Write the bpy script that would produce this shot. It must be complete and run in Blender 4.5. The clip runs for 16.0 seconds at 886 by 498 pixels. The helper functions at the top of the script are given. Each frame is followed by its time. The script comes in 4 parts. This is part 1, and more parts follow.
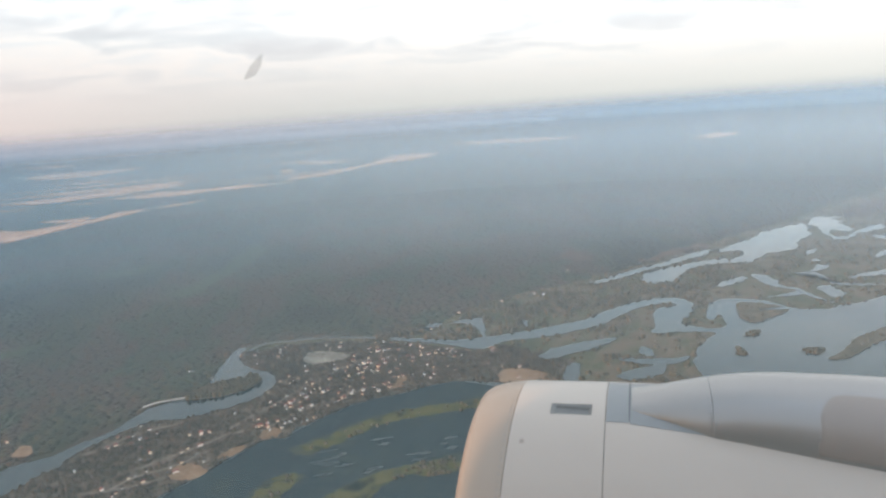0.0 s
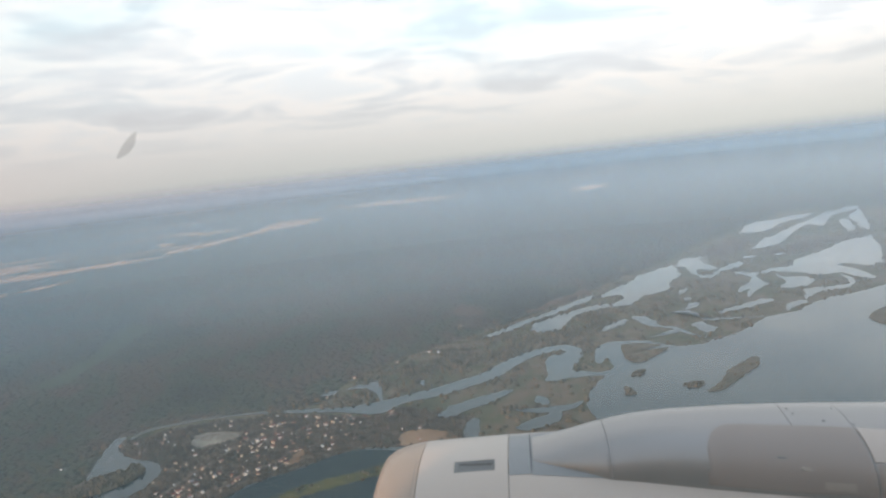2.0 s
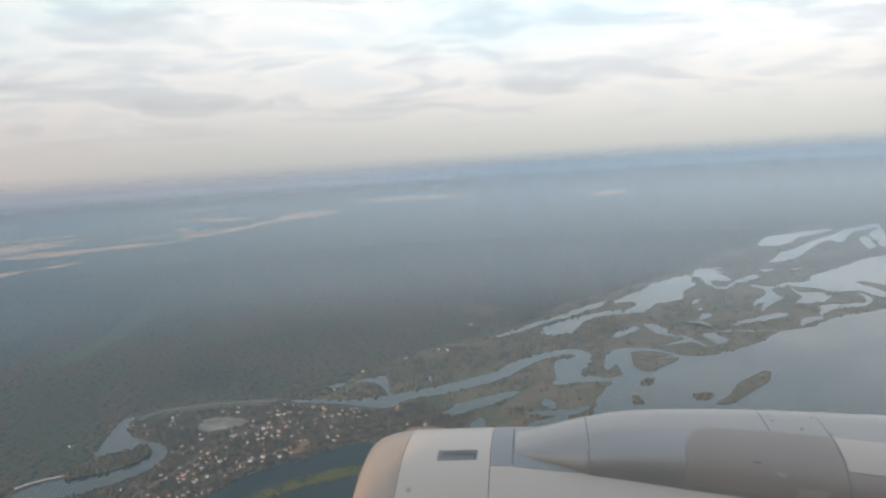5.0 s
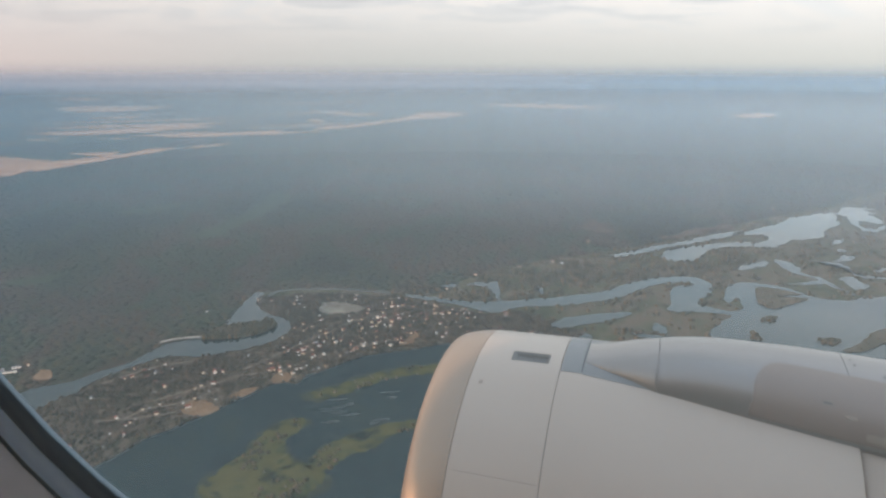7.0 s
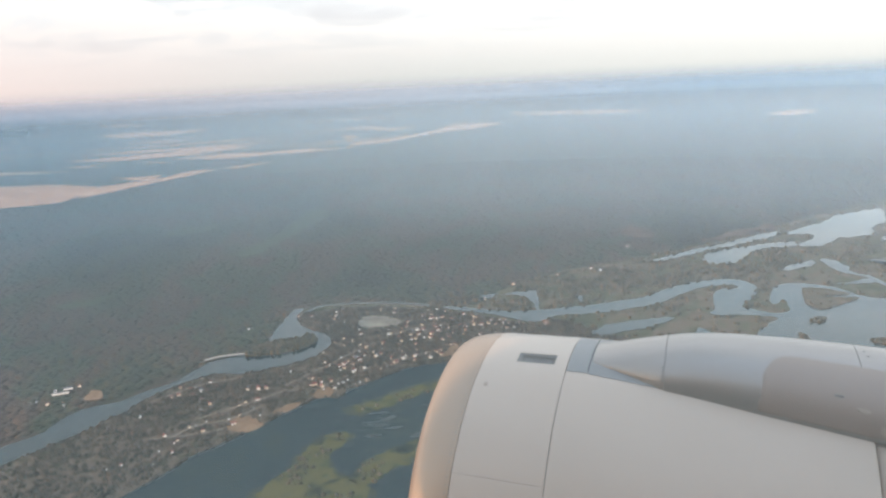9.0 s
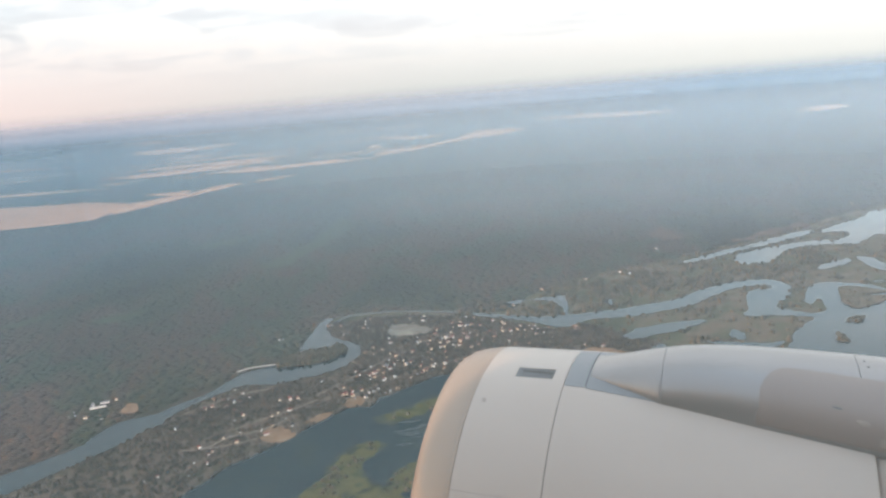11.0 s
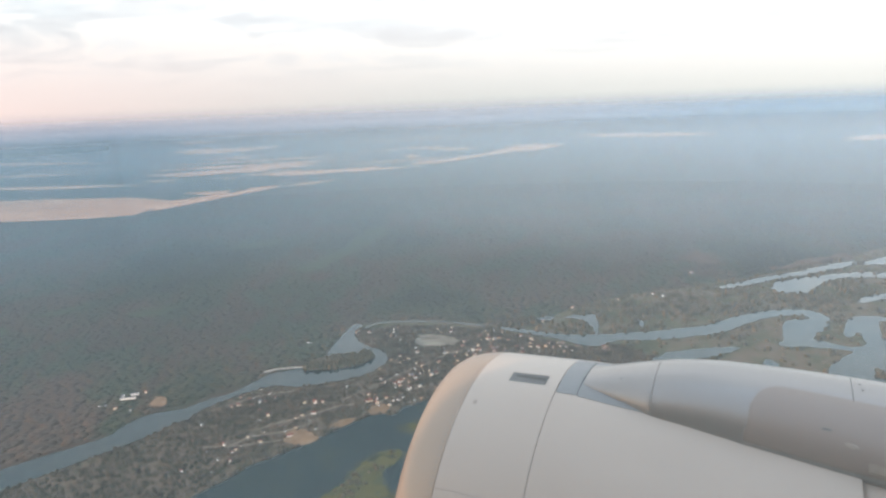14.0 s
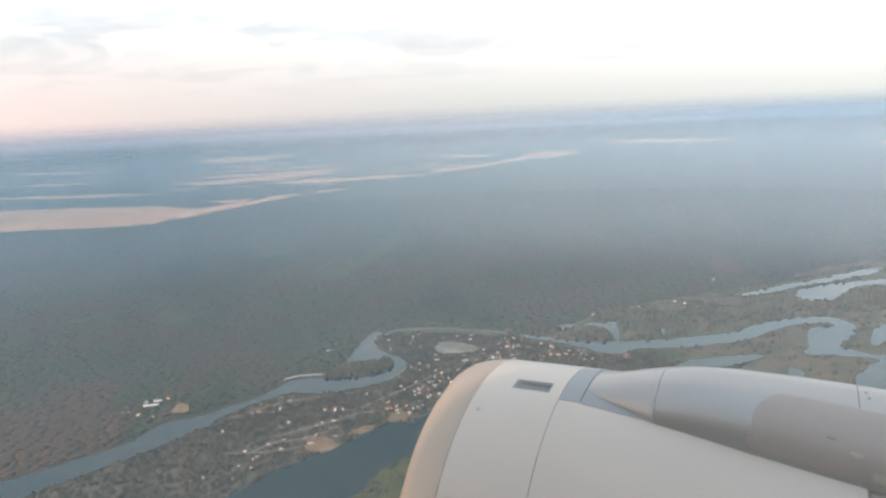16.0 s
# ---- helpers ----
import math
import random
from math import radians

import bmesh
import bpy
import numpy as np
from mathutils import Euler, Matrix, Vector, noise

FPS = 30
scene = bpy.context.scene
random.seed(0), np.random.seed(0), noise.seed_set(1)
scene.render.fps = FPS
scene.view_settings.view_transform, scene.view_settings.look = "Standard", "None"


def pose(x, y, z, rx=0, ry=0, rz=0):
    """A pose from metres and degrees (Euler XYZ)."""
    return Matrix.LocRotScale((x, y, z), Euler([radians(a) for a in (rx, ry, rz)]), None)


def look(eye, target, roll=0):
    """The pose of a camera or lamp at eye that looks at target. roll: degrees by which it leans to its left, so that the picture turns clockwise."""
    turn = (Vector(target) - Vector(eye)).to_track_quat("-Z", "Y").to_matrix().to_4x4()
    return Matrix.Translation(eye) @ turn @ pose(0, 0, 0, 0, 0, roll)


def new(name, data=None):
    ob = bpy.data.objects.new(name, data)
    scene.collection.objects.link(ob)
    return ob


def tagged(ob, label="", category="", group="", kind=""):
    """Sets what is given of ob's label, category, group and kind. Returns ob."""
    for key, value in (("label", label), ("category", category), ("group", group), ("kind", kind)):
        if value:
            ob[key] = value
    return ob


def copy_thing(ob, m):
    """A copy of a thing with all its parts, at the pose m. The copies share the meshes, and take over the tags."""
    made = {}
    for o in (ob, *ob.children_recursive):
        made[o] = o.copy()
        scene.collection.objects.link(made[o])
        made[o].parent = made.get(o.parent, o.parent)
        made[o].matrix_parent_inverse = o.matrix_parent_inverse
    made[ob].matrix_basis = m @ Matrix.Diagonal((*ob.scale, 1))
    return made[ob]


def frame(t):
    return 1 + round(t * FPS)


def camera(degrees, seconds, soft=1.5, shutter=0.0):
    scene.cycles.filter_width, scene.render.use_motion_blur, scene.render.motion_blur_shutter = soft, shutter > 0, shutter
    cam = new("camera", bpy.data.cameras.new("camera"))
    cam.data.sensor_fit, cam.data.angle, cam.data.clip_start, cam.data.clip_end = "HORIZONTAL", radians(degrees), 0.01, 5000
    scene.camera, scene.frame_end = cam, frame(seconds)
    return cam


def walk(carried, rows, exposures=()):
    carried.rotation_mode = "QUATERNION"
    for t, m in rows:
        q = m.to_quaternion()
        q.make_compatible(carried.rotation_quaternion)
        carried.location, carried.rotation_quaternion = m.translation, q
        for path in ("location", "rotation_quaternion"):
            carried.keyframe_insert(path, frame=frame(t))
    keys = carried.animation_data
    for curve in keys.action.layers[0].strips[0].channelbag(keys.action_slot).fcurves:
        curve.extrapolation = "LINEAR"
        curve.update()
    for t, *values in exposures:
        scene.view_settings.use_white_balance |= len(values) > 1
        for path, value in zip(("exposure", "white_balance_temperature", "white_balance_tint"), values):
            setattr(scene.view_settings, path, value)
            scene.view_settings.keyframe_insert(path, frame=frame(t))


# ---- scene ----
import functools

# The aircraft's seat by the window: eye height over the plain, and the heading of the fuselage.
H = 300.0
ROLL, PITCH, PSI = -0.6, 0.4, -21.1

cam = camera(65.1, 16.0, soft=2.6)
PATH = [
    (0, -0.1767, 0.2179, 300.1251, 78.429, 3.922, -5.927),
    (0.5, -0.1768, 0.2181, 300.1252, 78.504, 3.818, -5.831),
    (1, -0.1769, 0.2182, 300.1253, 79.458, 2.593, -7.343),
    (1.5, -0.1769, 0.2182, 300.1253, 81.792, 5.287, -13.46),
    (2, -0.1768, 0.2181, 300.1253, 82.628, 6.201, -15.522),
    (2.5, -0.1766, 0.2179, 300.1253, 83.059, 6.221, -15.769),
    (3, -0.1764, 0.2176, 300.1252, 83.069, 4.755, -15.506),
    (5.5, -0.0682, 0.0528, 300.0924, 82.118, 2.629, -12.963),
    (6, -0.0394, 0.0092, 300.0866, 80.402, -0.06, -9.777),
    (6.5, 0.0102, -0.015, 300.093, 77.951, -0.486, -6.562),
    (7, 0.0392, -0.077, 300.1188, 75.268, -0.033, -3.271),
    (7.5, 0.0734, -0.0901, 300.1014, 73.543, -0.682, 2.07),
    (8, 0.1372, -0.1154, 300.0926, 74.381, -0.382, 1.832),
    (8.5, 0.1848, -0.1337, 300.1004, 75.45, 0.84, 0.402),
    (9, 0.2449, -0.0966, 300.0705, 76.234, 2.62, -0.818),
    (11.5, 0.4677, -0.1199, 300.1256, 76.998, 4.68, 1.443),
    (12, 0.4986, -0.1388, 300.1091, 77.068, 4.442, 2.001),
    (12.5, 0.5232, -0.1482, 300.0909, 77.218, 3.841, 2.709),
    (13, 0.5561, -0.1568, 300.0878, 77.61, 2.675, 3.398),
    (13.5, 0.589, -0.1528, 300.0758, 77.838, 2.188, 3.908),
    (14, 0.6185, -0.1576, 300.0594, 78.083, 2.182, 4.272),
    (14.5, 0.6453, -0.1718, 300.0526, 78.336, 2.141, 4.669),
    (15, 0.675, -0.1669, 300.0472, 78.519, 2.243, 5.096),
    (15.5, 0.6906, -0.1865, 300.0549, 78.625, 2.282, 5.514),
    (16, 0.7124, -0.1631, 300.0571, 78.748, 2.619, 5.821),
]

# the film camera's own brightening and darkening, in stops
EXPOSURES = [(0.0, 0.44), (1.0, 0.42), (1.5, 0.40), (2.0, 0.15), (3.0, 0.07), (5.5, 0.03), (6.0, -0.02), (6.5, 0.02), (7.0, 0.21), (7.5, 0.56), (8.0, 0.60), (9.0, 0.60), (11.5, 0.58), (16.0, 0.60)]
walk(cam, [(t, pose(x, y, z, rx, ry, rz)) for t, x, y, z, rx, ry, rz in PATH], EXPOSURES)

# ---- world, sun, exposure ----
SUN_AZ, SUN_EL = 240.0, 9.0          # compass turn from +y towards +x, and height, in degrees

world = bpy.data.worlds.new("evening_sky")
scene.world = world
world.use_nodes = True
wn, wl = world.node_tree.nodes, world.node_tree.links
wn.clear()


def wnode(kind, **inputs):
    n = wn.new(kind)
    for k, v in inputs.items():
        n.inputs[k].default_value = v
    return n


sky = wn.new("ShaderNodeTexSky")
sky.sky_type = "NISHITA"
sky.sun_disc = False
sky.sun_elevation = radians(SUN_EL)
sky.sun_rotation = radians(SUN_AZ)
sky.altitude = 700
sky.dust_density = 2.0
coord = wn.new("ShaderNodeTexCoord")
split = wn.new("ShaderNodeSeparateXYZ")
wl.new(coord.outputs["Generated"], split.inputs[0])
# a high sheet of cloud: direction projected on a flat layer overhead
raised = wn.new("ShaderNodeMath"); raised.operation = "ADD"; raised.inputs[1].default_value = 0.029
wl.new(split.outputs[2], raised.inputs[0])
above = wn.new("ShaderNodeMath"); above.operation = "MAXIMUM"; above.inputs[1].default_value = 0.012
wl.new(raised.outputs[0], above.inputs[0])
skyward = wn.new("ShaderNodeCombineXYZ")
wl.new(split.outputs[0], skyward.inputs[0]); wl.new(split.outputs[1], skyward.inputs[1]); wl.new(above.outputs[0], skyward.inputs[2])
wl.new(skyward.outputs[0], sky.inputs["Vector"])
lift = wn.new("ShaderNodeMath"); lift.operation = "ADD"; lift.inputs[1].default_value = 0.13
up = wn.new("ShaderNodeMath"); up.operation = "MAXIMUM"; up.inputs[1].default_value = 0.0
wl.new(raised.outputs[0], up.inputs[0]); wl.new(up.outputs[0], lift.inputs[0])
flat = wn.new("ShaderNodeVectorMath"); flat.operation = "DIVIDE"
both = wn.new("ShaderNodeCombineXYZ")
for i in range(3):
    wl.new(lift.outputs[0], both.inputs[i])
wl.new(coord.outputs["Generated"], flat.inputs[0]); wl.new(both.outputs[0], flat.inputs[1])
squash = wn.new("ShaderNodeMapping"); squash.inputs["Rotation"].default_value = (0, 0, radians(10))
squash.inputs["Scale"].default_value = (0.80, 1.10, 0.0); squash.inputs["Location"].default_value = (1.3, 0.4, 0)
wl.new(flat.outputs[0], squash.inputs[0])
puff = wnode("ShaderNodeTexNoise", Scale=1.75, Detail=10.0, Roughness=0.62, Distortion=0.6)
wl.new(squash.outputs[0], puff.inputs["Vector"])
cover = wn.new("ShaderNodeValToRGB")
cover.color_ramp.elements[0].position, cover.color_ramp.elements[1].position = 0.49, 0.64
wl.new(puff.outputs["Fac"], cover.inputs[0])
# bright thin overcast between the grey streaks, warmer and dimmer towards the horizon
veil = wn.new("ShaderNodeValToRGB")
cr = veil.color_ramp
cr.elements[0].position, cr.elements[0].color = 0.0, (0.34, 0.37, 0.42, 1)
cr.elements[1].position, cr.elements[1].color = 1.0, (0.52, 0.66, 0.86, 1)
for p, c in ((0.03, (0.425, 0.43, 0.445, 1)), (0.065, (0.525, 0.50, 0.505, 1)), (0.11, (0.635, 0.61, 0.61, 1)), (0.17, (0.775, 0.775, 0.78, 1)), (0.24, (0.86, 0.885, 0.895, 1)), (0.50, (0.80, 0.87, 0.93, 1))):
    e = cr.elements.new(p); e.color = c
wl.new(up.outputs[0], veil.inputs[0])
streak = wn.new("ShaderNodeMixRGB"); streak.blend_type = "MULTIPLY"
streak.inputs[2].default_value = (0.82, 0.81, 0.825, 1)
# the cloud sheet thins out into the haze at the horizon
clear_low = wn.new("ShaderNodeMapRange"); clear_low.interpolation_type = "SMOOTHSTEP"
clear_low.inputs["From Min"].default_value, clear_low.inputs["From Max"].default_value = 0.045, 0.125
wl.new(up.outputs[0], clear_low.inputs[0])
thick = wn.new("ShaderNodeMath"); thick.operation = "MULTIPLY"
wl.new(cover.outputs[0], thick.inputs[0]); wl.new(clear_low.outputs[0], thick.inputs[1])
# clear cyan gaps and cream-lit edges in the sheet
gaps = wnode("ShaderNodeTexNoise", Scale=0.9, Detail=5.0, Roughness=0.55, Distortion=0.3)
wl.new(squash.outputs[0], gaps.inputs["Vector"])
gap = wn.new("ShaderNodeMapRange"); gap.interpolation_type = "SMOOTHSTEP"
gap.inputs["From Min"].default_value, gap.inputs["From Max"].default_value = 0.46, 0.66
wl.new(gaps.outputs["Fac"], gap.inputs[0])
gap_high = wn.new("ShaderNodeMapRange"); gap_high.interpolation_type = "SMOOTHSTEP"
gap_high.inputs["From Min"].default_value, gap_high.inputs["From Max"].default_value = 0.10, 0.22
wl.new(up.outputs[0], gap_high.inputs[0])
gap_mix = wn.new("ShaderNodeMath"); gap_mix.operation = "MULTIPLY"
wl.new(gap.outputs[0], gap_mix.inputs[0]); wl.new(gap_high.outputs[0], gap_mix.inputs[1])
open_sky = wn.new("ShaderNodeMixRGB"); open_sky.blend_type = "MULTIPLY"; open_sky.inputs[2].default_value = (0.86, 0.975, 1.01, 1)
wl.new(gap_mix.outputs[0], open_sky.inputs[0]); wl.new(veil.outputs[0], open_sky.inputs[1])
edge = wn.new("ShaderNodeValToRGB")
edge.color_ramp.elements[0].position, edge.color_ramp.elements[0].color = 0.36, (0, 0, 0, 1)
edge.color_ramp.elements[1].position, edge.color_ramp.elements[1].color = 0.56, (0, 0, 0, 1)
edge.color_ramp.elements.new(0.46).color = (1, 1, 1, 1)
wl.new(puff.outputs["Fac"], edge.inputs[0])
edge_low = wn.new("ShaderNodeMath"); edge_low.operation = "MULTIPLY"
wl.new(edge.outputs[0], edge_low.inputs[0]); wl.new(clear_low.outputs[0], edge_low.inputs[1])
cream = wn.new("ShaderNodeMixRGB"); cream.blend_type = "MULTIPLY"; cream.inputs[2].default_value = (1.14, 1.08, 1.03, 1)
wl.new(edge_low.outputs[0], cream.inputs[0]); wl.new(open_sky.outputs[0], cream.inputs[1])
# brighter towards the east
east = wn.new("ShaderNodeMapRange")
east.inputs["From Min"].default_value, east.inputs["From Max"].default_value = -0.55, 0.65
east.inputs["To Min"].default_value, east.inputs["To Max"].default_value = 0.84, 1.14
wl.new(split.outputs[0], east.inputs[0])
bright = wn.new("ShaderNodeVectorMath"); bright.operation = "SCALE"
wl.new(cream.outputs[0], bright.inputs[0]); wl.new(east.outputs[0], bright.inputs["Scale"])
wl.new(thick.outputs[0], streak.inputs[0]); wl.new(bright.outputs[0], streak.inputs[1])
gain = wn.new("ShaderNodeMixRGB"); gain.blend_type = "MULTIPLY"; gain.inputs[0].default_value = 1.0
gain.inputs[2].default_value = (0.12, 0.12, 0.12, 1)
wl.new(sky.outputs[0], gain.inputs[1])
blend = wn.new("ShaderNodeMixRGB"); blend.inputs[0].default_value = 0.82
wl.new(gain.outputs[0], blend.inputs[1]); wl.new(streak.outputs[0], blend.inputs[2])
# evening glow round the low sun
toward = wn.new("ShaderNodeVectorMath"); toward.operation = "DOT_PRODUCT"
toward.inputs[1].default_value = (math.sin(radians(SUN_AZ)) * math.cos(radians(SUN_EL)), math.cos(radians(SUN_AZ)) * math.cos(radians(SUN_EL)), math.sin(radians(SUN_EL)))
wl.new(coord.outputs["Generated"], toward.inputs[0])
near_sun = wn.new("ShaderNodeMapRange"); near_sun.interpolation_type = "SMOOTHSTEP"
near_sun.inputs["From Min"].default_value, near_sun.inputs["From Max"].default_value = -0.55, 1.0
wl.new(toward.outputs["Value"], near_sun.inputs[0])
glow = wn.new("ShaderNodeMixRGB"); glow.blend_type = "ADD"; glow.inputs[2].default_value = (0.46, 0.17, 0.14, 1)
low = wn.new("ShaderNodeMapRange"); low.interpolation_type = "SMOOTHSTEP"
low.inputs["From Min"].default_value, low.inputs["From Max"].default_value = 0.01, 0.15
low.inputs["To Min"].default_value, low.inputs["To Max"].default_value = 1.0, 0.0
wl.new(raised.outputs[0], low.inputs[0])
amount = wn.new("ShaderNodeMath"); amount.operation = "MULTIPLY"
wl.new(near_sun.outputs[0], amount.inputs[0]); wl.new(low.outputs[0], amount.inputs[1])
wl.new(amount.outputs[0], glow.inputs[0]); wl.new(blend.outputs[0], glow.inputs[1])
back = wnode("ShaderNodeBackground", Strength=1.28)
wout = wn.new("ShaderNodeOutputWorld")
wl.new(glow.outputs[0], back.inputs[0]); wl.new(back.outputs[0], wout.inputs[0])

sun_data = bpy.data.lights.new("sun", "SUN")
sun_data.energy, sun_data.angle, sun_data.color = 4.2, radians(1.5), (1.0, 0.62, 0.38)
sun = new("sun", sun_data)
az, el = radians(SUN_AZ), radians(SUN_EL)
sun.matrix_world = look((0, 0, H + 60), Vector((0, 0, H + 60)) - Vector((math.sin(az) * math.cos(el), math.cos(az) * math.cos(el), math.sin(el))))


# ---- materials ----
def material(name, colours, scale=1.0, rough=0.8, metal=0.0, bump=0.0, detail=6.0, second=0.0, island=0.0, obj_random=0.0, spec=0.5, stretch=(1, 1, 1), distort=0.0, ramp=(0.30, 0.70)):
    """Principled surface: a ramp of colours over noise in object space, a second coarser noise for stains, fine relief."""
    m = bpy.data.materials.new(name)
    m.use_nodes = True
    nt = m.node_tree
    n, l = nt.nodes, nt.links
    p = n["Principled BSDF"]
    p.inputs["Roughness"].default_value, p.inputs["Metallic"].default_value = rough, metal
    p.inputs["Specular IOR Level"].default_value = spec
    tc, mp = n.new("ShaderNodeTexCoord"), n.new("ShaderNodeMapping")
    mp.inputs["Scale"].default_value = stretch
    l.new(tc.outputs["Object"], mp.inputs[0])
    a = n.new("ShaderNodeTexNoise")
    a.inputs["Scale"].default_value, a.inputs["Detail"].default_value, a.inputs["Distortion"].default_value = scale, detail, distort
    a.inputs["Roughness"].default_value = 0.6
    l.new(mp.outputs[0], a.inputs["Vector"])
    value = a.outputs["Fac"]
    if second:
        b = n.new("ShaderNodeTexNoise")
        b.inputs["Scale"].default_value, b.inputs["Detail"].default_value = second, 3.0
        l.new(mp.outputs[0], b.inputs["Vector"])
        mix = n.new("ShaderNodeMath"); mix.operation = "MULTIPLY_ADD"
        mix.inputs[1].default_value = 0.5
        half = n.new("ShaderNodeMath"); half.operation = "MULTIPLY"; half.inputs[1].default_value = 0.5
        l.new(b.outputs["Fac"], half.inputs[0])
        l.new(value, mix.inputs[0]); l.new(half.outputs[0], mix.inputs[2])
        value = mix.outputs[0]
    if island or obj_random:
        src = n.new("ShaderNodeNewGeometry").outputs["Random Per Island"] if island else n.new("ShaderNodeObjectInfo").outputs["Random"]
        k = n.new("ShaderNodeMath"); k.operation = "MULTIPLY_ADD"; k.inputs[1].default_value = island or obj_random
        sub = n.new("ShaderNodeMath"); sub.operation = "SUBTRACT"; sub.inputs[1].default_value = (island or obj_random) / 2
        l.new(value, sub.inputs[0]); l.new(src, k.inputs[0]); l.new(sub.outputs[0], k.inputs[2])
        value = k.outputs[0]
    r = n.new("ShaderNodeValToRGB")
    lo, hi = ramp
    r.color_ramp.elements[0].position, r.color_ramp.elements[-1].position = lo, hi
    r.color_ramp.elements[0].color, r.color_ramp.elements[-1].color = (*colours[0], 1), (*colours[-1], 1)
    for i, c in enumerate(colours[1:-1], 1):
        r.color_ramp.elements.new(lo + (hi - lo) * i / (len(colours) - 1)).color = (*c, 1)
    l.new(value, r.inputs[0]); l.new(r.outputs[0], p.inputs["Base Color"])
    if bump:
        bp = n.new("ShaderNodeBump"); bp.inputs["Strength"].default_value = bump
        l.new(a.outputs["Fac"], bp.inputs["Height"]); l.new(bp.outputs[0], p.inputs["Normal"])
    return m


FOREST_FLOOR = material("forest_canopy_far", [(0.029, 0.033, 0.027), (0.038, 0.047, 0.034), (0.056, 0.047, 0.038), (0.036, 0.049, 0.035), (0.063, 0.050, 0.041)], 0.0050, 0.95, second=0.0018, detail=5, spec=0.05, ramp=(0.41, 0.59), stretch=(1, 0.6, 1))
CANOPY = material("tree_crowns", [(0.028, 0.032, 0.026), (0.037, 0.046, 0.033), (0.055, 0.046, 0.037), (0.035, 0.048, 0.034), (0.062, 0.049, 0.040)], 0.0050, 0.9, detail=3.5, second=0.0018, island=0.03, spec=0.1, ramp=(0.40, 0.60), stretch=(1, 0.6, 1))
SHRUB = material("riverside_trees", [(0.044, 0.046, 0.034), (0.070, 0.066, 0.047), (0.108, 0.090, 0.066)], 0.05, 0.9, island=0.3, spec=0.1)
GARDEN = material("garden_trees", [(0.036, 0.038, 0.032), (0.057, 0.054, 0.043), (0.092, 0.077, 0.062)], 0.05, 0.9, island=0.3, spec=0.1)
MARSH = material("marsh_grass", [(0.040, 0.046, 0.032), (0.080, 0.082, 0.050), (0.130, 0.102, 0.074), (0.082, 0.086, 0.050)], 0.035, 0.95, second=0.008, detail=8, spec=0.1)
MEADOW = material("wet_meadow", [(0.014, 0.026, 0.022), (0.026, 0.036, 0.024), (0.074, 0.074, 0.034), (0.090, 0.086, 0.037), (0.054, 0.064, 0.030), (0.018, 0.028, 0.022)], 0.085, 0.95, second=0.022, detail=10, spec=0.1, ramp=(0.36, 0.64))
ISLET = material("reed_island", [(0.060, 0.058, 0.040), (0.105, 0.088, 0.061), (0.155, 0.118, 0.084)], 0.06, 0.95, second=0.02, spec=0.1)
VILLAGE = material("village_gardens", [(0.030, 0.033, 0.025), (0.060, 0.054, 0.040), (0.135, 0.106, 0.080), (0.046, 0.050, 0.033), (0.094, 0.077, 0.058)], 0.11, 0.95, second=0.012, detail=9, spec=0.1)
CROP = material("stubble_field", [(0.280, 0.151, 0.084), (0.414, 0.224, 0.123), (0.482, 0.291, 0.174)], 0.008, 0.95, second=0.002, spec=0.1)
GREENFIELD = material("young_crop", [(0.037, 0.046, 0.034), (0.046, 0.058, 0.039), (0.060, 0.067, 0.047)], 0.01, 0.95, second=0.002, spec=0.1)
SAND = material("river_sand", [(0.122, 0.084, 0.053), (0.204, 0.133, 0.082), (0.286, 0.197, 0.125)], 0.14, 0.95, second=0.02, spec=0.2)
CLEARED = material("cleared_ground", [(0.060, 0.062, 0.043), (0.190, 0.172, 0.138), (0.330, 0.300, 0.245)], 0.20, 0.95, second=0.03, spec=0.2)
CONCRETE = material("pale_concrete", [(0.36, 0.33, 0.28), (0.48, 0.44, 0.38)], 0.3, 0.9)
DIRT = material("dirt_road", [(0.144, 0.120, 0.096), (0.240, 0.204, 0.162)], 0.1, 0.95)
WALLS = [material("plaster_" + k, [c, tuple(v * 1.15 for v in c)], 0.4, 0.9, obj_random=0.3) for k, c in
         (("cream", (0.78, 0.60, 0.42)), ("white", (0.84, 0.76, 0.66)), ("brick", (0.36, 0.18, 0.11)), ("grey", (0.34, 0.32, 0.29)))]
ROOFS = [material("roof_" + k, [c, tuple(v * 1.4 for v in c)], 0.6, 0.7, obj_random=0.3) for k, c in
         (("red", (0.16, 0.06, 0.045)), ("slate", (0.075, 0.075, 0.08)), ("brown", (0.085, 0.055, 0.042)), ("zinc", (0.15, 0.15, 0.155)))]


def water_material():
    m = material("river_water", [(0.005, 0.018, 0.022), (0.007, 0.023, 0.027), (0.011, 0.028, 0.029)], 0.03, 0.03, spec=0.52, second=0.008)
    m.node_tree.nodes["Principled BSDF"].inputs["IOR"].default_value = 1.33
    n, l = m.node_tree.nodes, m.node_tree.links
    a, tc = n.new("ShaderNodeTexNoise"), n.new("ShaderNodeTexCoord")
    a.inputs["Scale"].default_value, a.inputs["Detail"].default_value = 0.09, 2.0
    l.new(tc.outputs["Object"], a.inputs["Vector"])
    b = n.new("ShaderNodeBump"); b.inputs["Strength"].default_value, b.inputs["Distance"].default_value = 0.003, 0.4
    l.new(a.outputs["Fac"], b.inputs["Height"]); l.new(b.outputs[0], n["Principled BSDF"].inputs["Normal"])
    return m


WATER = water_material()

